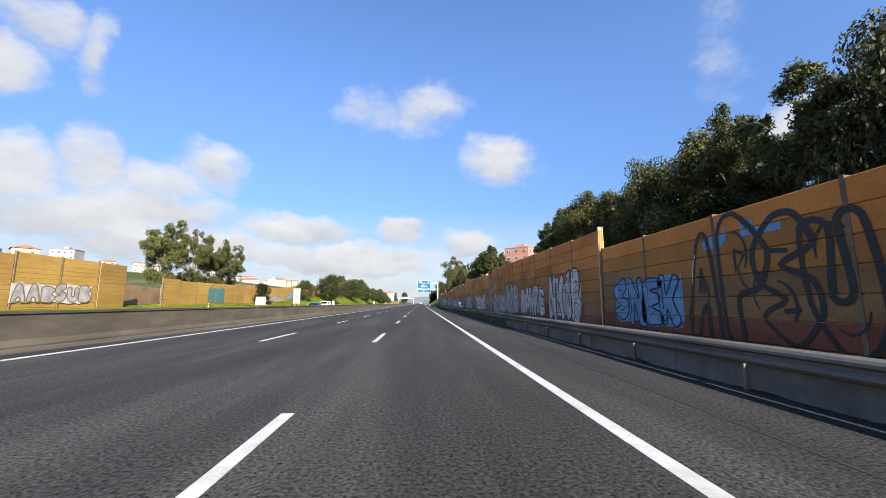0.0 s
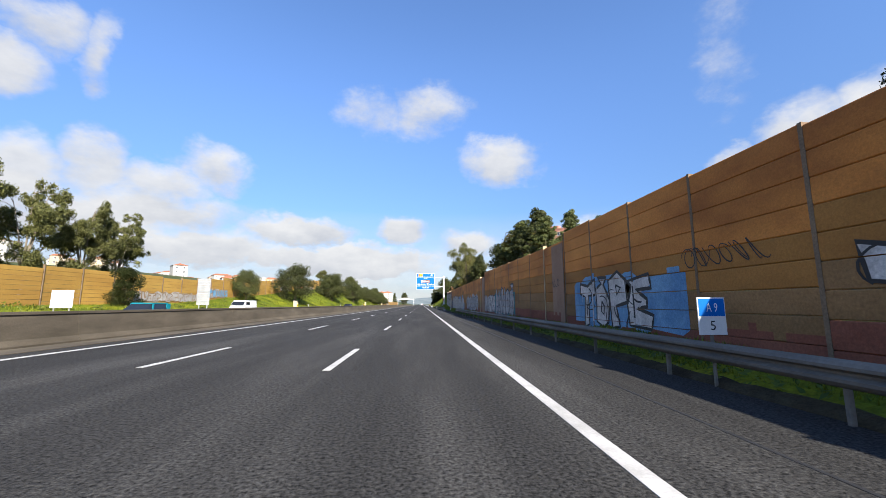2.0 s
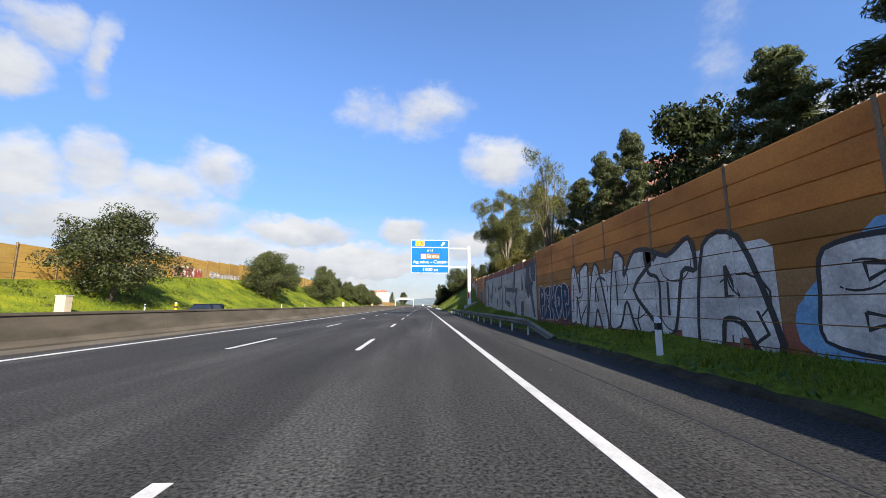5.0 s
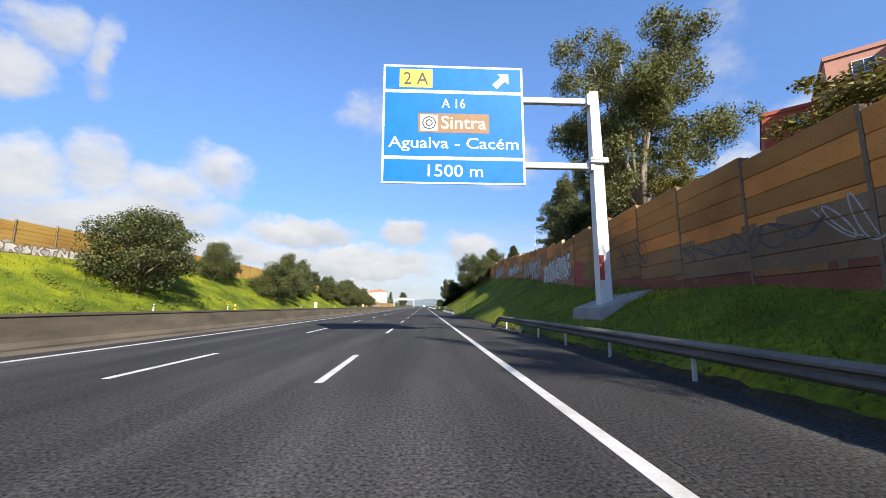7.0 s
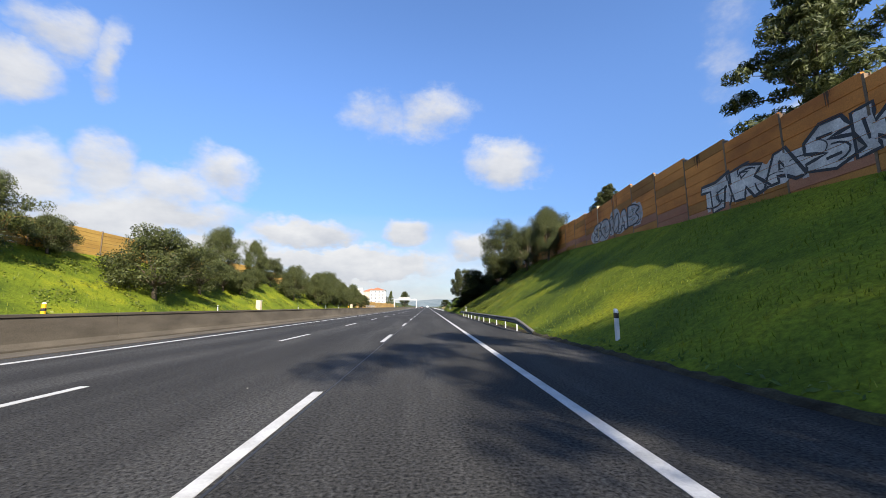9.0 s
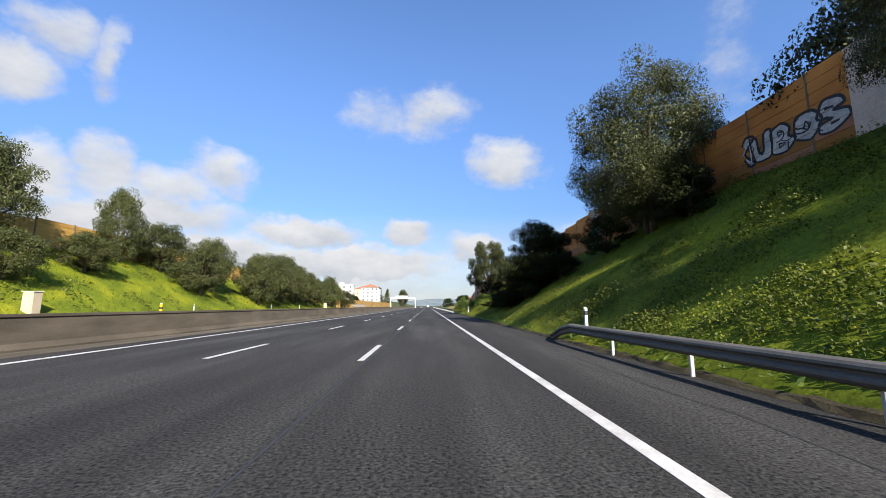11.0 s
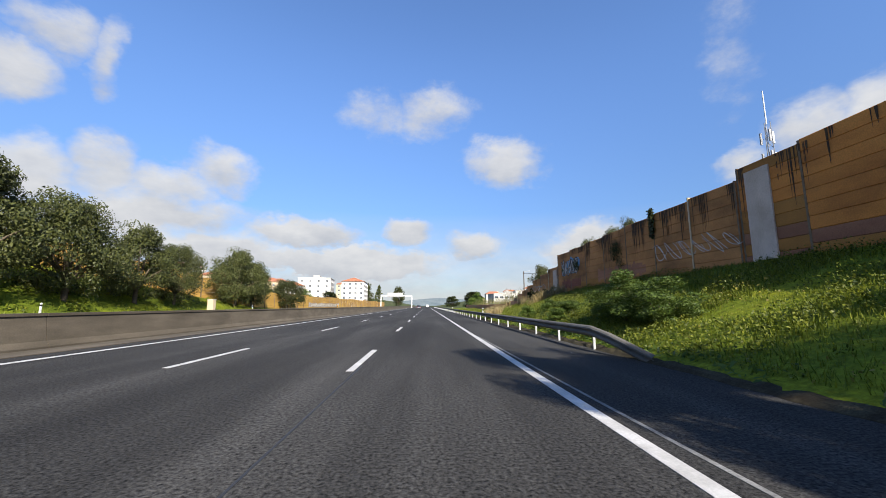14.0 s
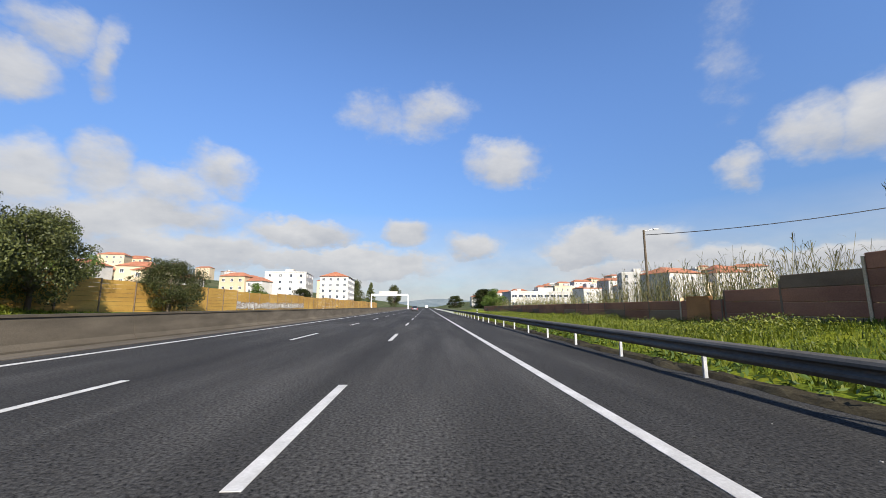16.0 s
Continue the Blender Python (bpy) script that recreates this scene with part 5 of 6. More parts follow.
PROTO = {
    "oakA": make_tree("oak_tree", "oak", 11, "dark green broad holm oak on the grass slope", M_OAK, M_BARK, 24000, 0.12),
    "oakB": make_tree("oak_tree", "oak", 12, "dense dark green oak with a rounded crown", M_OAK, M_BARK, 24000, 0.12),
    "oakN": make_tree("oak_tree", "oak", 13, "large dark green oak beside the noise wall", M_OAK, M_BARK, 90000, 0.060),
    "oakT": make_tree("oak_tree", "open oak", 14, "airy olive green oak with forked branches on the slope", M_OAK, M_BARK, 95000, 0.060),
    "gumL": make_tree("eucalyptus_tree", "gum", 25, "tall airy eucalyptus with forked limbs and drooping leaves", M_EUC, M_BARK_L, 80000, 0.042),
    "gumM": make_tree("eucalyptus_tree", "gum", 27, "eucalyptus of a belt behind the noise wall, shade painted into its grey-green", M_EUC_SHADE, M_BARK_L, 30000, 0.078),
    "gumF": make_tree("eucalyptus_tree", "gum", 28, "tall sunlit eucalyptus with gaps between its leaf clumps", M_EUC, M_BARK_L, 30000, 0.075),
    "gumS": make_tree("eucalyptus_tree", "gum", 26, "sparse eucalyptus with bare forked branches", M_EUC, M_BARK, 22000, 0.045),
    "busN": make_tree("bush", "bush", 44, "dense evergreen bush reaching down to the grass, shade in its dark leaves", M_EVER, M_BARK, 70000, 0.075),
    "eucB": make_tree("eucalyptus_tree", "euc", 22, "tall eucalyptus with gaps in a drooping crown", M_EUC, M_BARK_L, 18000, 0.12),
    "yelA": make_tree("eucalyptus_tree", "euc", 23, "yellowing eucalyptus behind the noise wall", M_EUC_Y, M_BARK_L, 14000, 0.12),
    "pinA": make_tree("pine_tree", "pine", 31, "dark green bushy pine behind the noise wall", M_PINE, M_BARK, 30000, 0.125),
    "busA": make_tree("bush", "bush", 41, "leafy green bush growing on the slope", M_BUSH, M_BARK, 16000, 0.16),
    "busD": make_tree("bush", "bush", 42, "dense evergreen bush beside the wall, shade in its dark leaves", M_EVER, M_BARK, 13000, 0.17),
}
PROTO["shrA"] = make_tree("bush", "bush", 43, "broad leafed green shrub on the slope", M_BUSH, M_BARK, 9000, 0.22)
used = set()
trng = random.Random(3)


def plant(kind, x, y, top, radius, z=None):
    """Stand a tree on the ground so that its crown ends at the height top and reaches out by radius."""
    z = ground_z(x, y) if z is None else z
    s = max(0.8, top - z) / 9.9
    base = {"oak": 4.6, "euc": 3.0, "yel": 3.0, "pin": 2.9, "bus": 4.6, "shr": 4.6, "gum": 2.9}[kind[:3]]
    w = radius / base
    m = pose(x, y, z, 0, 0, trng.uniform(0, 360)) @ Matrix.Diagonal((w, w, s, 1))
    ob = PROTO[kind]
    if kind not in used:
        used.add(kind)
        ob.matrix_basis = m
        return
    copy_thing_scaled(ob, m)


def copy_thing_scaled(ob, m):
    c = copy_thing(ob, Matrix.Identity(4))
    c.matrix_basis = m


def build_trees():
    # eucalyptus belt behind the first wall
    y = 4.0
    k = 0
    while y < 58.5:
        x = 18.0 + trng.uniform(-1.2, 2.4)
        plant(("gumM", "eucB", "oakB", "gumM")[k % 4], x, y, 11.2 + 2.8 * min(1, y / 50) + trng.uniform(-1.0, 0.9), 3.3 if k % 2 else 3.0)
        if k % 2:
            plant("busD", x - 4, y + 1.5, 7.0, 2.4)
        y += 3.9 + trng.uniform(-0.6, 0.8)
        k += 1
    # conifers and mixed trees further on
    for x, y, top, r, kind in ((19, 84, 10.6, 2.4, "pinA"), (20, 94, 13.6, 2.9, "pinA"), (19, 102, 14.6, 3.8, "pinA"), (20, 108, 17.4, 4.4, "pinA"), (18.5, 114, 16.5, 4.4, "pinA"), (21, 119, 16.0, 4.2, "yelA"),
                               (20, 124, 16, 4.2, "pinA"), (19, 130, 15, 3.8, "pinA"), (20, 138, 16.5, 4.5, "busD"), 
                               (13.6, 153, 14.0, 2.1, "yelA"), (12.6, 148.0, 17.0, 3.0, "gumS"), (14.2, 144.5, 12.4, 2.4, "pinA"), (14.4, 140.2, 13.0, 2.6, "pinA"), (14.2, 136.0, 13.0, 2.3, "pinA"), (17, 161, 8.5, 3, "busA"), (16, 167, 9.0, 3.0, "yelA")):
        plant(kind, x, y, top, r)
    # the oak at 243.5 is unseen, added to cast shade across the slope
    for x, y, top, r, kind in ((15.6, 182, 23.0, 6.2, "gumL"), (14.2, 185, 9.0, 2.4, "busD"), (15.6, 191, 10.4, 2.6, "busD"), (17.2, 197, 13.2, 3.0, "oakB"), (18.8, 203.5, 13.0, 2.8, "oakA"), (17.5, 187.5, 17.0, 3.0, "gumL"), (21.5, 190, 18.0, 3.4, "gumS"), (14.8, 176.5, 8.8, 2.2, "yelA"), (22.5, 199, 22.0, 3.6, "gumS"), (19.5, 193, 15.5, 2.6, "gumS"), (21, 206, 20.5, 3.6, "gumL"),
                               (24.5, 221, 23.2, 4.8, "pinA"), (20, 240, 14.6, 2.2, "pinA"), (21, 244, 15, 2.4, "pinA"), (18.5, 257, 17.0, 3.2, "oakA"), (13.9, 252.4, 13.2, 2.1, "oakN"), (14.1, 243.5, 13.2, 1.9, "oakN")):
        plant(kind, x, y, top, r)
    # on the right slope
    plant("oakN", 13.7, 267, 17.0, 4.3)
    # lowest busN also stand in for the oak's shade on the grass
    for x, y, top, r, kind in ( (10.0, 277.4, 9.0, 3.2, "busN"), (8.5, 276.8, 4.8, 2.2, "busN"), (7.4, 278.4, 3.0, 1.9, "busN"), (7.3, 282.0, 2.6, 1.6, "busN"), (10.6, 274.4, 5.6, 2.0, "busN"), (12.0, 280.5, 7.2, 2.0, "busN"), (13.4, 266.0, 11.4, 3.0, "oakN"), (12.9, 271.0, 8.0, 2.0, "busD"), (13.6, 263, 8.8, 1.5, "busD"), (15.5, 291.5, 10.9, 1.5, "busD"), (15.4, 295.5, 10.0, 1.3, "busD"), (14.3, 287.5, 8.3, 1.2, "busD"),
                               (9.8, 305.3, 13.0, 3.6, "oakT"), (12.6, 301.0, 9.3, 1.9, "oakT"), (10.9, 307.5, 6.4, 2.3, "busD"), (12.6, 311.5, 6.2, 1.8, "busD"), (8.4, 303, 3.2, 1.4, "shrA"),
                               (7.5, 325.2, 2.7, 1.3, "busA"), (8.1, 327.0, 2.2, 1.2, "busA"), (7.6, 323.2, 2.3, 1.2, "busA"), (7.4, 331, 1.4, 1.0, "shrA"), (16.3, 365, 7.3, 1.5, "oakB"), (14.4, 340.0, 7.6, 0.9, "oakB"), (14.2, 337.0, 7.7, 1.0, "oakA"),
                               (14.0, 343.5, 7.4, 1.0, "oakA"), (13.8, 346.5, 6.9, 0.8, "oakB")):
        plant(kind, x, y, top, r)
    for k in range(16):
        y = trng.uniform(301, 316)
        x = trng.uniform(7.6, 12.5)
        q = trng.uniform(0.7, 1.3)
        plant("shrA", x, y, ground_z(x, y) + 1.0 * q, 0.9 * q)
    for k in range(5):
        y, x, q = trng.uniform(328, 338), trng.uniform(6.4, 8.2), trng.uniform(0.4, 0.7)
        plant("shrA", x, y, ground_z(x, y) + 1.3 * q, 1.0 * q)
    # far side of the motorway
    for x, y, top, r, kind in ((-64, 99, 22, 5.5, "gumF"), (-62, 108, 21.5, 5, "gumF"), (-60, 116, 20.0, 4.5, "gumF"), (-60, 124, 19, 5, "gumF"), (-39.5, 99, 6.4, 2.2, "busD"),
                               (-39.5, 134.6, 9.4, 2.7, "oakB"), (-36.8, 160, 13.4, 5.4, "oakA"), (-37, 208, 14.4, 5.6, "oakB"), (-40, 215, 13.2, 4.6, "oakA"), (-42.5, 236.5, 14.7, 3.5, "oakB"),
                               (-46.8, 229, 16.8, 2.2, "eucB"), (-44.5, 246, 12.4, 2.4, "oakA"), (-35.8, 252, 12.3, 5.0, "oakA")):
        plant(kind, x, y, top, r)
    for x, y, top, r, kind in ((-37.5, 265, 11.4, 3.8, "oakB"), (-39.2, 275.5, 9.6, 3.0, "oakA"), (-38.2, 280, 8.6, 2.6, "oakB"), (-44.2, 283, 18.7, 3.6, "oakB"), (-40.6, 291, 10.4, 2.9, "oakA"),
                               (-44.8, 301, 19.0, 2.8, "oakA"), (-44.0, 296, 10.6, 2.0, "busD"), (-43.4, 308, 14.9, 3.6, "oakB"), (-37.0, 308.5, 11.6, 3.8, "oakA"), (-38.8, 314.5, 13.6, 3.5, "oakB"),
                               (-34.8, 325, 12.6, 4.1, "oakA"), (-35.8, 333, 13.2, 4.5, "oakB"), (-36, 341.5, 14.2, 4.6, "oakA"), (-35.6, 350, 12.8, 4.3, "oakB"), (-35.4, 359, 11.6, 4.0, "oakA"),
                               (-35.2, 366, 10.2, 3.2, "oakB"), (-35.6, 384, 12.2, 4.4, "oakA"), (-36, 391.5, 10.6, 3.6, "oakB")):
        plant(kind, x, y, top, r)
    for x, y, top, r, kind in ((-35, 409, 8.0, 3.8, "oakB"), (-44, 402, 11, 4, "busA"), (-48, 620, 20, 5, "oakA"), (-42, 650, 19, 4, "pinA"), (-30, 720, 22, 6, "oakB"),
                               (24, 520, 9, 5, "busD"), (29, 545, 10, 6, "busD"), (22, 480, 7, 4, "busA"), (20, 620, 9, 6, "busD"), (-52, 520, 9, 5, "busD"), (-50, 470, 8, 4, "busA")):
        plant(kind, x, y, top, r)


build_trees()


def blades(name, n, region, hmin, hmax, material, seed, label, patch=None, width=0.1):
    r = np.random.RandomState(seed)
    P, S = [], []
    while len(P) < n:
        y = r.uniform(region[0], region[1])
        f = r.rand()
        if region[2] > 0:
            rx = lerp_table(RIGHT, y)[0]
            x = ROAD_R + 0.4 + f * (rx - ROAD_R - 0.5)
        else:
            lx = lerp_table(LEFT, y)[0]
            x = -32.5 + f * (lx + 33)
        q = noise.noise((x * 0.3, y * 0.3, seed)) + 0.3 * noise.noise((x * 1.3, y * 1.3, seed))
        if patch is not None and q < patch:
            continue
        P.append((x, y, ground_z(x, y)))
        S.append((hmin + (hmax - hmin) * r.rand()) * (0.8 + 0.6 * max(0, q)))
    P, S = np.array(P), np.array(S)
    n = len(P)
    a = r.rand(n) * 6.283
    lean = r.normal(scale=0.35, size=(n, 2)) * S[:, None]
    w = S * width + 0.008
    co = np.empty((n, 3, 3))
    co[:, 0] = P + np.stack([np.cos(a) * w, np.sin(a) * w, np.full(n, -0.03)], 1)
    co[:, 1] = P - np.stack([np.cos(a) * w, np.sin(a) * w, np.full(n, 0.03)], 1)
    co[:, 2] = P + np.stack([lean[:, 0], lean[:, 1], S], 1)
    me = bpy.data.meshes.new(name)
    me.vertices.add(n * 3)
    me.vertices.foreach_set("co", co.reshape(-1))
    me.loops.add(n * 3)
    me.loops.foreach_set("vertex_index", np.arange(n * 3))
    me.polygons.add(n)
    me.polygons.foreach_set("loop_start", np.arange(0, n * 3, 3))
    me.update(calc_edges=True)
    me.materials.append(material)
    return tagged(new(name, me), label, "grass", kind="stuff")


blades("grass", 170000, (-5, 420, 1), 0.05, 0.15, M_BLADE, 5, "thick bright green grass on the slope", width=0.07)
blades("grass", 45000, (284, 334, 1), 0.07, 0.22, M_BLADE, 9, "soft green grass blades along the slope foot", width=0.045)
blades("grass", 26000, (60, 400, -1), 0.15, 0.45, M_BLADE, 7, "bright green grass below the far wall")
blades("grass", 34000, (322, 420, 1), 0.10, 0.30, M_BLADE, 6, "lush uneven green grass behind the guard rail")
blades("grass", 2600, (346, 354, 1), 0.5, 1.2, M_DRY, 8, "straw-coloured dry grass tufts before the wall", patch=0.12, width=0.012)


def weeds(n, y0, y1, side, size, material, seed, label, patch, tall=0.55, off=0.4):
    """Low leafy plants in patches: many small leaves a hand above the soil."""
    r = np.random.RandomState(seed)
    P, H = [], []
    while len(P) < n:
        y = r.uniform(y0, y1)
        wx = lerp_table(RIGHT, y)[0] if side > 0 else lerp_table(LEFT, y)[0]
        a = ROAD_R + off if side > 0 else -32.6
        x = a + r.rand() * (wx - a)
        q = noise.noise((x * 0.35, y * 0.35, seed)) + 0.4 * noise.noise((x * 1.5, y * 1.5, seed))
        if q < patch:
            continue
        P.append((x, y, ground_z(x, y) + r.rand() * min(tall, 0.12 + 1.3 * tall * (q - patch))))
    P = np.array(P)
    me = leaf_mesh("weeds", P, np.tile(np.array([[0.2, -0.5, 0.85]]), (n, 1)), size * (0.6 + 0.8 * r.rand(n)), material, r, 0.7)
    return tagged(new("weeds", me), label, "weeds", kind="stuff")


weeds(140000, 236, 420, 1, 0.033, M_CLOVER, 16, "leafy bright green weeds in patches on the slope", 0.0)
weeds(85000, 293, 318, 1, 0.033, M_HERB, 19, "tall leafy green herbs crowding the slope", -0.08, 1.1, 1.5)
weeds(9000, 318, 345, 1, 0.036, M_HERB, 20, "tall leafy green herbs below the wall", 0.0, 0.9)
weeds(18000, 244, 264, 1, 0.042, M_HERB, 21, "tangled tall weeds on the upper slope", 0.05, 0.9)
weeds(3000, 240, 330, 1, 0.036, M_EUC_Y, 17, "yellowish wild flowers among the weeds", 0.25)
weeds(16000, 85, 395, -1, 0.12, M_CLOVER, 18, "low green weeds below the far wall", 0.2)


def ivy(y, w, drop, seed):
    """Leaves that spill over the wall's top and down its face."""
    r = np.random.RandomState(seed)
    n = int(620 * w * drop)
    yy = y + w * 0.5 * r.normal(size=n) * 0.42
    x, _, top = lerp_table(RIGHT, y)
    fall = drop * r.rand(n) ** 1.4 * (0.5 + 0.5 * np.cos((yy - y) * 3.1) ** 2)
    P = np.stack([x - 0.10 - 0.18 * r.rand(n), yy, top + 0.35 * r.rand(n) - fall], 1)
    me = leaf_mesh("ivy", P, np.tile(np.array([[-1.0, 0, 0.4]]), (n, 1)), 0.075 * (0.6 + 0.8 * r.rand(n)), M_OAK, r, 0.7)
    tagged(new("ivy", me), "dark ivy hanging over the wall", "ivy", kind="stuff")


for k, (y, w, drop) in enumerate(((288, 2.4, 2.4), (292.5, 3.0, 1.6), (296, 2.0, 1.3), (299, 0.6, 2.0), (318, 2.2, 3.0), (333, 0.5, 1.6), (312, 3, 3))):
    ivy(y, w, drop, 80 + k)


def creeper(y0, y1, z0, z1, seed):
    """Dark creeper leaves clinging to the lower boards."""
    r = np.random.RandomState(seed)
    n = int(230 * (y1 - y0) * (z1 - z0))
    yy, f = r.uniform(y0, y1, n), r.rand(n)
    top = np.array([z1 - 0.5 + 0.7 * noise.noise((q * 0.6, 0, seed)) + 0.3 * noise.noise((q * 2.3, 0, seed)) for q in yy])
    P = np.stack([np.array([lerp_table(RIGHT, q)[0] for q in yy]) - 0.10 - 0.16 * r.rand(n), yy, z0 + (top - z0) * f ** 0.8], 1)
    me = leaf_mesh("ivy", P, np.tile(np.array([[-1.0, 0, 0.3]]), (n, 1)), 0.085 * (0.6 + 0.8 * r.rand(n)), M_EVER, r, 0.75)
    tagged(new("ivy", me), "dark creeper covering the foot of the wall", "ivy", kind="stuff")


creeper(349.0, 359.5, 1.7, 3.5, 91)
creeper(310.0, 321.0, 3.4, 5.6, 92)
creeper(283.5, 298.5, 5.4, 7.4, 93)


def build_verge():
    """Ragged soil and grass along the asphalt's edge."""
    r = np.random.RandomState(51)
    bm = bmesh.new()
    y, prev = -20.0, None
    while y < 420:
        w = 0.10 + 0.16 * (noise.noise((y * 0.9, 0, 2)) + 0.4 * noise.noise((y * 3.1, 0, 4)))
        ring = [bm.verts.new(p) for p in ((ROAD_R - 0.03 - max(0.02, w), y, 0.004), (ROAD_R + 0.02 - 0.4 * w, y, 0.05 + 0.05 * r.rand()), (ROAD_R + 0.16, y, 0.09 + 0.05 * r.rand()), (ROAD_R + 0.5, y, 0.02))]
        if prev:
            for a in range(3):
                bm.faces.new((prev[a], prev[a + 1], ring[a + 1], ring[a]))
        prev = ring
        y += 0.35
    tagged(part("verge_soil", bm, M_SOIL), "ragged dark soil along the edge of the shoulder", "verge", kind="stuff")
    n = 24000
    yy = r.uniform(-5, 380, n)
    P = np.stack([ROAD_R + 0.12 + 0.75 * r.rand(n), yy, 0.06 + 0.26 * r.rand(n) ** 1.5], 1)
    keep = np.array([noise.noise((q * 0.4, 3, 1)) > -0.25 for q in yy])
    P = P[keep]
    # darker bush leaves, the rail's shade put into the tufts' colour
    me = leaf_mesh("verge_grass", P, np.tile(np.array([[-0.5, -0.3, 0.6]]), (len(P), 1)), 0.075 * (0.5 + r.rand(len(P))), M_BUSH, r, 0.35)
    tagged(new("verge_grass", me), "uneven grass tufts overhanging the shoulder", "grass", kind="stuff")


build_verge()


def build_litter():
    r = random.Random(9)
    bm = bmesh.new()
    for k in range(190):
        y = r.choice((r.uniform(186, 200), r.uniform(262, 280), r.uniform(20, 360)))
        x = r.uniform(3.0, 5.2) if r.random() < 0.8 else r.uniform(-10, 3)
        q = r.uniform(0.003, 0.009)
        box(bm, x - q, y - q * 1.4, 0.001, x + q, y + q * 1.4, q)
    tagged(part("litter", bm, M_CONC3), "small pale grit and litter on the shoulder", "litter", kind="stuff")
    for x0, y0, n, drift, seed in ((0.55, 128, 24, 0.03, 9), (3.7, 236, 26, 0.012, 4), (4.3, 60, 22, -0.01, 6), (3.9, 8, 18, 0.01, 3), (-4.4, 296, 16, 0.02, 8)):
        bm = bmesh.new()
        pts = [(x0 + drift * k + 0.14 * noise.noise((k * 0.5, 0, seed)) + 0.05 * noise.noise((k * 1.7, 2, seed)), y0 + k * 1.0) for k in range(n)]
        for k, ((xa, ya), (xb, yb)) in enumerate(zip(pts, pts[1:])):
            w = 0.012 + 0.012 * abs(noise.noise((k * 0.8, 5, seed)))
            bm.faces.new([bm.verts.new(p) for p in ((xa - w, ya, 0.003), (xa + w, ya, 0.003), (xb + w, yb, 0.003), (xb - w, yb, 0.003))])
        tagged(part("crack", bm, M_SEAM), "wandering dark crack in the asphalt", "crack", kind="stuff")


build_litter()


def build_reeds():
    r = np.random.RandomState(4)
    for name, x0, x1, y0, y1, n, h0, h1 in (("reeds", 15.0, 24, 371, 392, 620, 1.6, 3.9), ("reeds", 15, 24, 392, 440, 620, 1.2, 2.6)):
        bm = bmesh.new()
        for k in range(n):
            x, y = r.uniform(x0, x1), r.uniform(y0, y1)
            z, h = ground_z(x, y), r.uniform(h0, h1)
            dx, dy = r.normal(scale=0.12 * h, size=2)
            limb(bm, [(x, y, z - 0.1), (x + dx * 0.4, y + dy * 0.4, z + h * 0.6), (x + dx, y + dy, z + h)], 0.018, 0.006, 3)
            for j in range(7):
                f = 0.08 + 0.13 * j
                a, q = r.rand() * 6.283, 0.35 + 0.35 * r.rand()
                base = Vector((x + dx * f, y + dy * f, z + h * f))
                tip = base + Vector((q * math.cos(a), q * math.sin(a), 0.55 - 0.35 * r.rand()))
                mid = base.lerp(tip, 0.5) + Vector((0, 0, 0.16))
                side = Vector((-math.sin(a), math.cos(a), 0)) * 0.025
                v = [bm.verts.new(p) for p in (base, mid + side, tip, mid - side)]
                bm.faces.new(v)
        tagged(part(name, bm, M_REED), "pale green and straw-coloured reeds standing behind the low wall", "reeds", kind="stuff")


build_reeds()

# ---------------------------------------------------------------- buildings
WIN = {}


def window_mesh(w, h):
    if (w, h) not in WIN:
        bm = bmesh.new()
        for a in ((-w / 2, -0.06, 0, -w / 2 + 0.07, 0.05, h), (w / 2 - 0.07, -0.06, 0, w / 2, 0.05, h), (-w / 2, -0.06, h - 0.07, w / 2, 0.05, h), (-w / 2 - 0.08, -0.12, -0.06, w / 2 + 0.08, 0.05, 0.02), (-0.03, -0.05, 0, 0.03, 0.05, h)):
            box(bm, *a)
        WIN[(w, h)] = (mesh_of("window_frame", bm, M_WHITE), mesh_of("pane", bx(-w / 2 + 0.05, -0.03, 0.02, w / 2 - 0.05, 0.0, h - 0.05), M_PANE))
    return WIN[(w, h)]


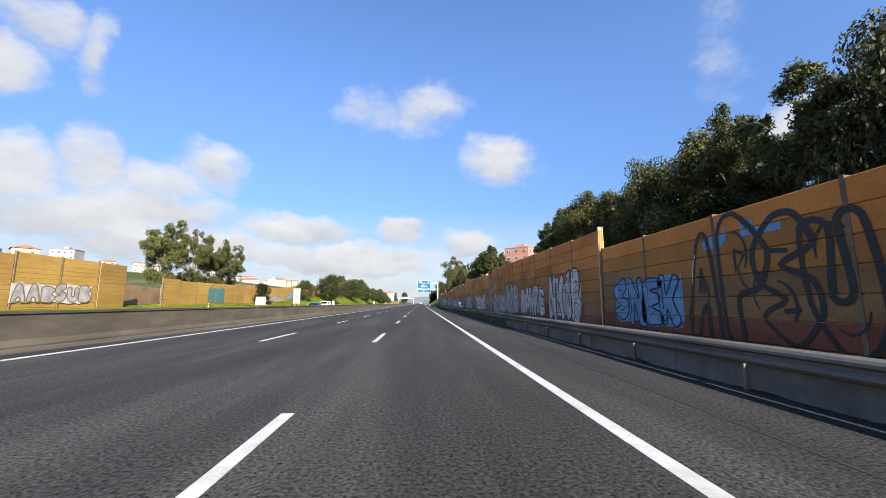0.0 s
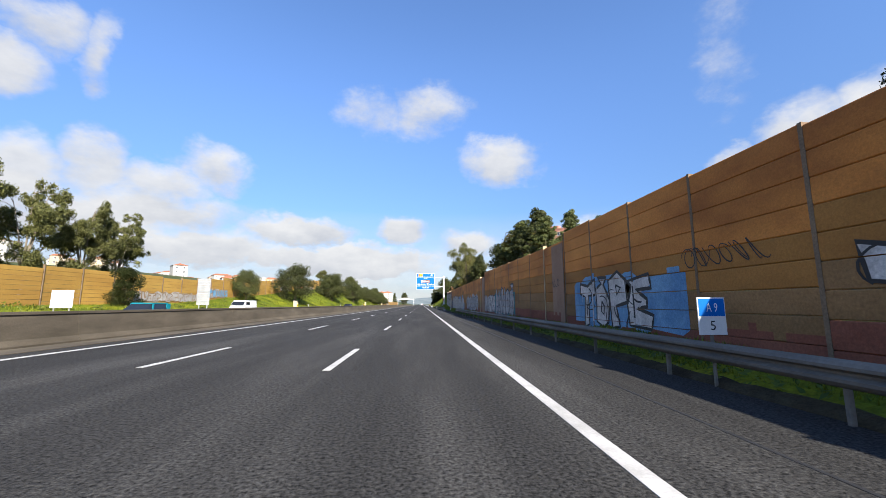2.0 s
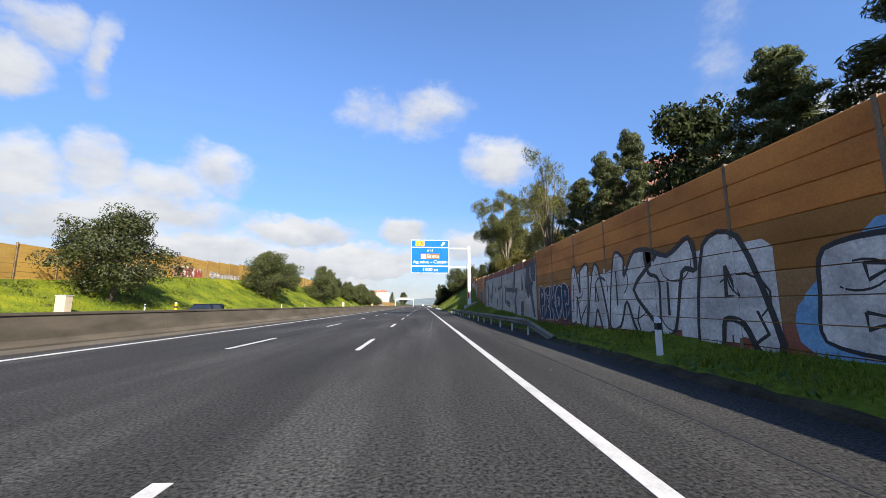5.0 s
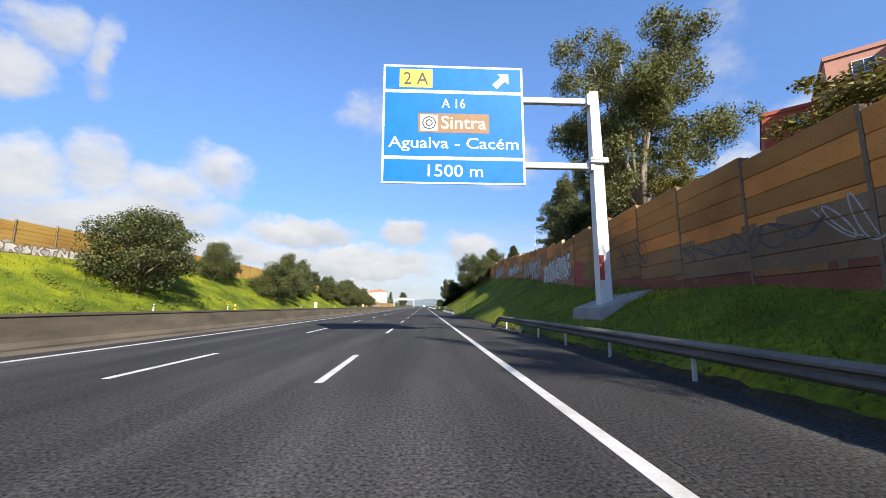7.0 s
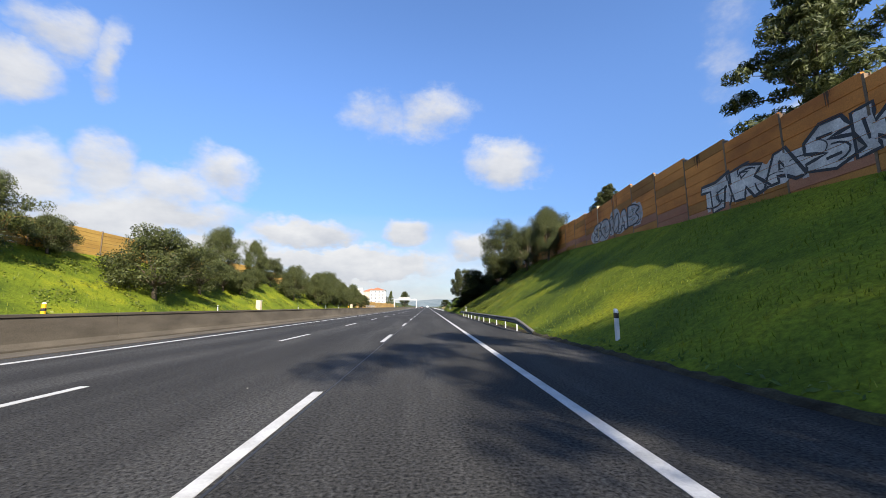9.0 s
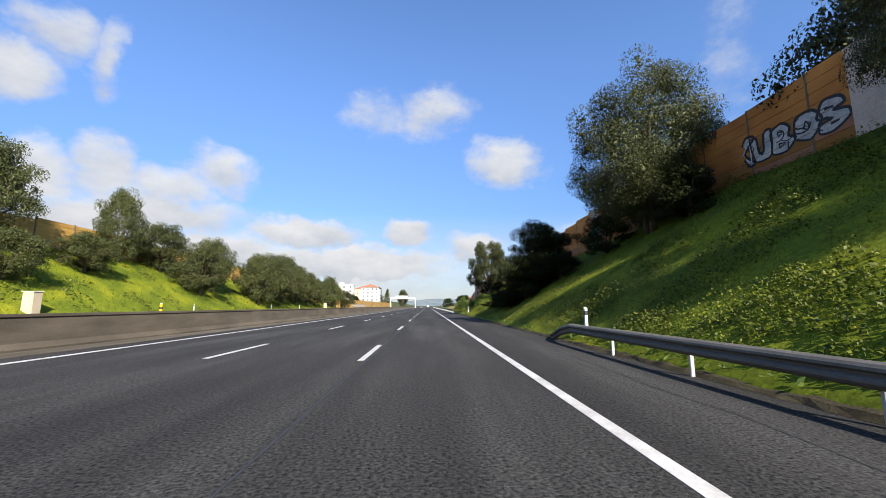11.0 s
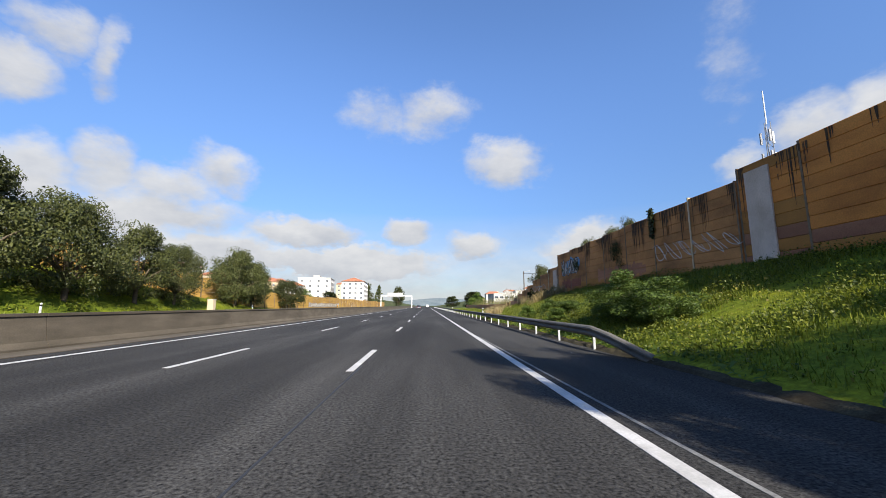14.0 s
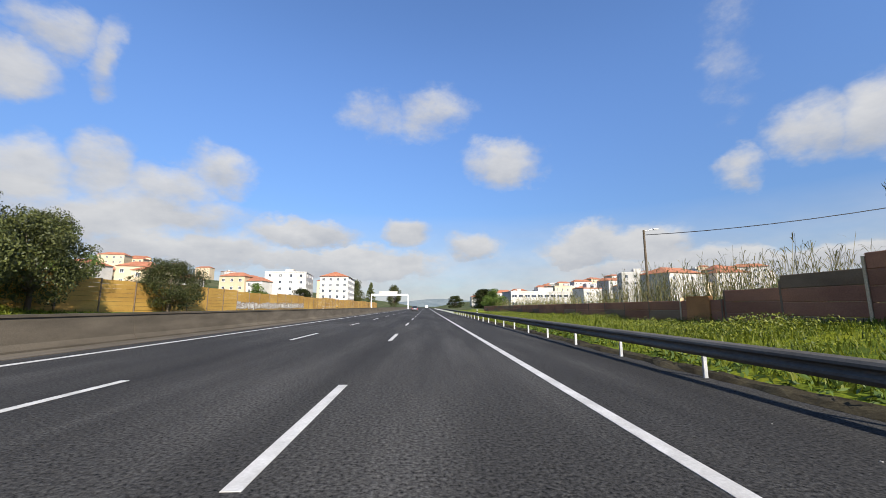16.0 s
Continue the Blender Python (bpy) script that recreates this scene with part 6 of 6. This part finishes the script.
def building(name, x, y, z, w, d, h, rz, wall, roof, floors, bays, label, pitched=True, group="", faces=("front",), win=(1.2, 1.3)):
    """A block w wide, d deep, h tall; its front looks along -y before it is turned by rz."""
    b = empty(name, x, y, z, rz, label=label, category="building", group=group)
    part("wall", bx(-w / 2, -d / 2, -6, w / 2, d / 2, h), wall, b)
    if pitched:
        e = 0.4
        rh = min(w, d) * 0.2
        if w > d:
            rid = [(-w / 2 + d * 0.3, 0, h + rh), (w / 2 - d * 0.3, 0, h + rh)]
        else:
            rid = [(0, -d / 2 + w * 0.3, h + rh), (0, d / 2 - w * 0.3, h + rh)]
        bm = bmesh.new()
        c = [bm.verts.new(p) for p in ((-w / 2 - e, -d / 2 - e, h), (w / 2 + e, -d / 2 - e, h), (w / 2 + e, d / 2 + e, h), (-w / 2 - e, d / 2 + e, h))]
        k = [bm.verts.new(p) for p in rid]
        bm.faces.new(list(reversed(c)))
        if w > d:
            for f in ((c[0], c[1], k[1], k[0]), (c[2], c[3], k[0], k[1]), (c[1], c[2], k[1]), (c[3], c[0], k[0])):
                bm.faces.new(f)
        else:
            for f in ((c[0], c[1], k[0]), (c[1], c[2], k[1], k[0]), (c[2], c[3], k[1]), (c[3], c[0], k[0], k[1])):
                bm.faces.new(f)
        rf = part("roof", bm, roof, b)
    else:
        bm = bx(-w / 2 - 0.12, -d / 2 - 0.12, h - 0.05, w / 2 + 0.12, d / 2 + 0.12, h + 0.35)
        box(bm, -w / 2 + 0.25, -d / 2 + 0.25, h + 0.2, w / 2 - 0.25, d / 2 - 0.25, h + 0.4)
        rf = part("roof", bm, roof, b)
        part("roof_hut", bx(-w * 0.1, -d * 0.15, h + 0.25, w * 0.1, d * 0.2, h + 2.2), wall, rf)
    fr, pn = window_mesh(*win)
    for face in faces:
        length = w if face in ("front", "back") else d
        n = bays if face in ("front", "back") else max(1, int(bays * d / w))
        for f in range(floors):
            for k in range(n):
                u = -length / 2 + (k + 0.5) * length / n
                zz = h - (f + 1) * (h / floors) + (h / floors - win[1]) * 0.5
                if face == "front":
                    m = pose(u, -d / 2 - 0.01, zz)
                elif face == "left":
                    m = pose(-w / 2 - 0.01, u, zz, 0, 0, -90)
                elif face == "right":
                    m = pose(w / 2 + 0.01, u, zz, 0, 0, 90)
                else:
                    m = pose(u, d / 2 + 0.01, zz, 0, 0, 180)
                wn = shared("window", fr, b, m)
                shared("pane", pn, wn, Matrix.Identity(4))
    return b


def build_town():
    r = random.Random(12)
    # salmon block of flats above the wall, stepping along the cutting
    for k, (x, y, top, d, m) in enumerate(((44.5, 197.5, 22.6, 6, M_HOUSE_R), (46, 189, 24.6, 10, M_HOUSE_P), (47.5, 177.5, 26.6, 12, M_HOUSE_P))):
        building("apartment_block", x, y, 4, 12, d, top - 4, 48, m, m, 7, 3, "salmon pink rendered block of flats with white windows" if k else "brick red end of a rendered block of flats",
                 pitched=False, group="salmon flats", faces=("left", "front"), win=(1.6, 1.3))
    # pale flats beyond the far wall
    building("apartment_block", -44.5, 552, 2, 13, 26, 13.5, 4, M_HOUSE_W, M_ROOF, 5, 4, "white four storey block of flats with a tiled roof", group="white flats", faces=("front", "right"))
    building("apartment_block", -66, 545, 2, 18, 22, 15, 8, M_HOUSE_W, M_HOUSE_W, 5, 4, "white flat roofed block with balconies", pitched=False, group="white flats", faces=("front", "right"))
    building("apartment_block", -56, 590, 2, 16, 22, 14, 8, M_HOUSE_C, M_ROOF, 5, 4, "cream block of flats with a tiled roof", group="white flats", faces=("front", "right"))
    building("long_hall", 52, 525, 1, 34, 14, 6.5, 4, M_HOUSE_W, M_HOUSE_W, 2, 12, "long low white hall with dark window bands", pitched=False, faces=("front",), win=(2.2, 1.2))
    building("apartment_block", 92, 520, 4, 14, 16, 11.5, -20, M_HOUSE_W, M_HOUSE_W, 4, 4, "pale square block of flats on the town slope", pitched=False, group="town houses", faces=("front", "left"))
    for k in range(14):
        x, y = -76 - 7.5 * k + r.uniform(-3, 3), 500 + r.uniform(-25, 60)
        building("town_house", x, y, 4 + 0.25 * k, r.uniform(9, 13), 10, r.uniform(8, 10.5), r.uniform(-8, 20), r.choice((M_HOUSE_C, M_HOUSE_W)), M_ROOF, 3, 3, "pale rendered town house with a tiled roof", group="town houses")
    for k in range(46):
        y = r.uniform(470, 900)
        x = r.uniform(60, 90 + (y - 430) * 0.75)
        w, d, h = r.uniform(8, 18), r.uniform(8, 12), r.uniform(6, 12)
        m = r.choice((M_HOUSE_W, M_HOUSE_W, M_HOUSE_W, M_HOUSE_C))
        building("town_house", x, y, ground_z(x, y), w, d, h, r.uniform(-30, 30), m, M_ROOF if r.random() < 0.6 else m, max(2, int(h / 3)), max(2, int(w / 3.5)),
                 "pale rendered town house with a tiled roof", group="town houses", pitched=r.random() < 0.7)
    for k in range(22):
        x, y = 46 + 5.6 * k + r.uniform(-3, 3), r.uniform(575, 680)
        w, h = r.uniform(8, 15), r.uniform(6, 11)
        m = r.choice((M_HOUSE_W, M_HOUSE_W, M_HOUSE_W, M_HOUSE_C))
        building("town_house", x, y, ground_z(x, y), w, 10, h, r.uniform(-25, 25), m, M_ROOF if r.random() < 0.55 else m, max(2, int(h / 3)), max(2, int(w / 3.5)), "pale rendered town house on the far slope", group="town houses", pitched=r.random() < 0.6)
    for k in range(56):
        y = r.uniform(150, 900)
        x = -r.uniform(175, 215 + (y - 60) * 0.5)
        w, d, h = r.uniform(8, 18), r.uniform(8, 12), r.uniform(6, 11)
        m = r.choice((M_HOUSE_W, M_HOUSE_W, M_HOUSE_C, M_HOUSE_C))
        building("town_house", x, y, ground_z(x, y), w, d, h, r.uniform(-10, 60), m, M_ROOF, max(2, int(h / 3)), max(2, int(w / 3.5)), "pale rendered town house with a tiled roof", group="town houses", pitched=r.random() < 0.8)
    for k in range(26):
        x, y = r.uniform(58, 190), r.uniform(640, 930)
        w, h = r.uniform(9, 17), r.uniform(7, 13)
        m = r.choice((M_HOUSE_W, M_HOUSE_W, M_HOUSE_C))
        building("town_house", x, y, ground_z(x, y), w, 10, h, r.uniform(-20, 20), m, M_ROOF, max(2, int(h / 3)), max(2, int(w / 3.5)), "pale rendered town house with a tiled roof", group="town houses", pitched=r.random() < 0.6)
    # hills at the end of the road, blue-grey with painted haze
    bm = bmesh.new()
    rows = []
    for f in (0, 1, 2):
        rows.append([(-1500 + 60 * i, 2600 + 250 * f, (-5, 60, 75)[f] * (0.6 + 0.5 * noise.noise((i * 0.13, 0, 2))) * (1 if f else 0) - 5) for i in range(60)])
    loft(bm, rows, close=False)
    tagged(part("backdrop_hills", bm, M_HILL, smooth=True), "low hills on the horizon, haze painted in as blue grey", "hills", kind="structure")


build_town()


def build_mast():
    m = empty("antenna_mast", 66, 379, 6, label="tall grey lattice antenna mast with panel aerials", category="antenna mast")
    bm = bmesh.new()
    legs = [(-1.0, -0.8), (1.0, -0.8), (0, 1.0)]
    H = 31
    for x, y in legs:
        cyl(bm, (x, y, -4), (x * 0.45, y * 0.45, H), 0.09, 0.07, 6)
    z = 0
    while z < H - 1.5:
        for i in range(3):
            a, b = legs[i], legs[(i + 1) % 3]
            s0, s1 = 1 - 0.55 * z / H, 1 - 0.55 * (z + 1.5) / H
            cyl(bm, (a[0] * s0, a[1] * s0, z), (b[0] * s1, b[1] * s1, z + 1.5), 0.04, None, 5)
        z += 1.5
    part("lattice", bm, M_MAST, m)
    for k in range(12):
        a, z = k * 2.1, 14 + 4.2 * (k // 3)
        u, v = 1.1 * math.cos(a), 1.1 * math.sin(a)
        ae = part("aerial", bx(u - 0.2, v - 0.13, z, u + 0.2, v + 0.13, z + 2.4, bevel=0.03), M_MAST if k % 3 else M_WHITE, m, "white panel aerial" if k % 3 == 0 else "grey panel aerial")
        part("bracket", bx(min(u, 0) + 0.05, v - 0.03, z + 1.1, max(u, 0) - 0.05, v + 0.03, z + 1.2), M_MAST, ae)
    part("whip", cyl(bmesh.new(), (0, 0, H - 0.5), (0, 0, H + 6.5), 0.14, 0.10, 8), M_WHITE, m, "white pole aerial")


build_mast()


def build_lamp():
    p = empty("street_lamp", 19.7, 389, ground_z(19.7, 389), label="slim wooden pole with a small street lamp and cable", category="street lamp")
    part("pole", cyl(bmesh.new(), (0, 0, -0.5), (0, 0, 7.6), 0.14, 0.09, 10), M_BARK, p)
    arm = part("arm", cyl(bmesh.new(), (0, 0, 7.5), (0.9, -0.1, 7.7), 0.035, None, 8), M_STEEL, p)
    part("lamp_head", bx(0.8, -0.22, 7.62, 1.3, 0.02, 7.76, bevel=0.03), M_STEEL, arm)
    c = bmesh.new()
    pts = [(19.7 + 24 * u, 389 - 14 * u, 7.9 + 2.5 * u - 3.2 * u * (1 - u)) for u in np.linspace(0, 1, 13)]
    limb(c, pts, 0.035, 0.035, 5)
    tagged(part("overhead_cable", c, M_BLACK), "thin dark overhead cable sagging from the pole", "cable")


build_lamp()

# ---------------------------------------------------------------- vehicles


def build_car(x, y, paint, label, heading=0, L=4.3, W=1.8, H=1.6, van=False, name="car"):
    """A vehicle with its tail at -y before turning."""
    c = empty(name, x, y, 0, heading, label=label, category="van" if van else "car")
    h1 = H * (0.66 if van else 0.58)

    def ring(yy, hw, z0, z1, cut=0.12):
        return [(-hw, yy, z0 + cut), (-hw + cut, yy, z0), (hw - cut, yy, z0), (hw, yy, z0 + cut), (hw, yy, z1 - cut), (hw - cut * 0.8, yy, z1), (-hw + cut * 0.8, yy, z1), (-hw, yy, z1 - cut)]
    hw = W / 2
    rows = [ring(-L / 2, hw * 0.86, 0.42, h1 * 0.9), ring(-L / 2 + 0.12, hw * 0.96, 0.30, h1), ring(-L / 2 + 0.8, hw, 0.24, h1 + 0.02), ring(0, hw, 0.22, h1), ring(L / 2 - 1.2, hw, 0.24, h1 - 0.02), ring(L / 2 - 0.25, hw * 0.95, 0.28, h1 - 0.18), ring(L / 2, hw * 0.82, 0.36, h1 - 0.3)]
    part("body", loft(bmesh.new(), rows), paint, c, smooth=False)
    fr = L / 2 - (0.55 if van else 1.25)
    k, b, f = (0.88, 0.16, 0.62) if van else (0.78, 0.38, 0.85)
    cab = [[(-hw * 0.93, -L / 2 + 0.10, h1 - 0.02), (hw * 0.93, -L / 2 + 0.10, h1 - 0.02), (hw * 0.93, fr, h1 - 0.02), (-hw * 0.93, fr, h1 - 0.02)],
           [(-hw * k, -L / 2 + b, H - 0.08), (hw * k, -L / 2 + b, H - 0.08), (hw * k, fr - f, H - 0.08), (-hw * k, fr - f, H - 0.08)]]
    part("glasshouse", loft(bmesh.new(), cab), paint if van else M_CARGLASS, c, "dark tinted windows" if not van else "")
    part("roof", bx(-hw * (k + 0.01), -L / 2 + b - 0.04, H - 0.09, hw * (k + 0.01), fr - f + 0.01, H, bevel=0.03), paint, c)
    if van:
        ws = [[(-hw * 0.86, fr - 0.02, h1 + 0.04), (hw * 0.86, fr - 0.02, h1 + 0.04), (hw * 0.86, fr + 0.015, h1 + 0.04), (-hw * 0.86, fr + 0.015, h1 + 0.04)],
              [(-hw * 0.82, fr - 0.56, H - 0.14), (hw * 0.82, fr - 0.56, H - 0.14), (hw * 0.82, fr - 0.52, H - 0.14), (-hw * 0.82, fr - 0.52, H - 0.14)]]
        part("windscreen", loft(bmesh.new(), ws), M_CARGLASS, c, "dark windscreen")
        for s in (-1, 1):
            part("side_window", bx(s * hw * 0.915 - 0.04, fr - 1.7, h1 + 0.06, s * hw * 0.915 + 0.02, fr - 0.7, H - 0.22), M_CARGLASS, c)
    else:
        for s in (-1, 1):
            part("pillar", bx(s * hw * 0.86 - 0.03, -L / 2 + 0.2, h1 - 0.05, s * hw * 0.86 + 0.03, -L / 2 + 0.6, H - 0.06), paint, c)
            part("pillar", bx(s * hw * 0.87 - 0.03, -0.1, h1 - 0.05, s * hw * 0.87 + 0.02, 0.02, H - 0.06), paint, c)
    part("bumper", bx(-hw * 0.9, -L / 2 - 0.06, 0.32, hw * 0.9, -L / 2 + 0.05, 0.55, bevel=0.03), M_BLACK, c, "dark plastic rear bumper")
    part("number_plate", bx(-0.26, -L / 2 - 0.03, 0.66, 0.26, -L / 2 - 0.015, 0.77), M_WHITE, c, "blank pale plate")
    for s in (-1, 1):
        part("tail_light", bx(s * hw * 0.82 - 0.12, -L / 2 - 0.02, h1 - 0.32, s * hw * 0.82 + 0.12, -L / 2 + 0.14, h1 - 0.08, bevel=0.03), M_LAMP_R, c, "red tail light")
        part("headlight", bx(s * hw * 0.66 - 0.18, L / 2 - 0.16, h1 - 0.42, s * hw * 0.66 + 0.18, L / 2 + 0.01, h1 - 0.24, bevel=0.03), M_WHITE, c, "clear headlight")
        for yy in (-L / 2 + 0.8, L / 2 - 0.85):
            wh = part("wheel", cyl(bmesh.new(), (s * (hw - 0.2), yy, 0.32), (s * (hw + 0.01), yy, 0.32), 0.32, 0.31, 18), M_TYRE, c, "black tyre")
            part("rim", cyl(bmesh.new(), (s * (hw + 0.005), yy, 0.32), (s * (hw + 0.022), yy, 0.32), 0.2, 0.17, 14), M_STEEL, wh)
    return c


build_car(-3.6, 474, M_CAR_S, "silver compact people carrier driving in the middle lane", name="car")
build_car(0.3, 640, M_CAR_W, "white van far ahead in the slow lane", L=5.2, W=2.0, H=2.2, van=True, name="van")
build_car(-20, 74, M_CAR_T, "teal hatchback on the opposite carriageway", heading=180, H=1.5)
build_car(-24, 99, M_CAR_W, "white van on the opposite carriageway", heading=180, L=4.6, W=1.85, H=1.9, van=True, name="van")
build_car(-19, 147, M_CAR_D, "dark blue estate car on the opposite carriageway", heading=180, L=4.5, H=1.5)
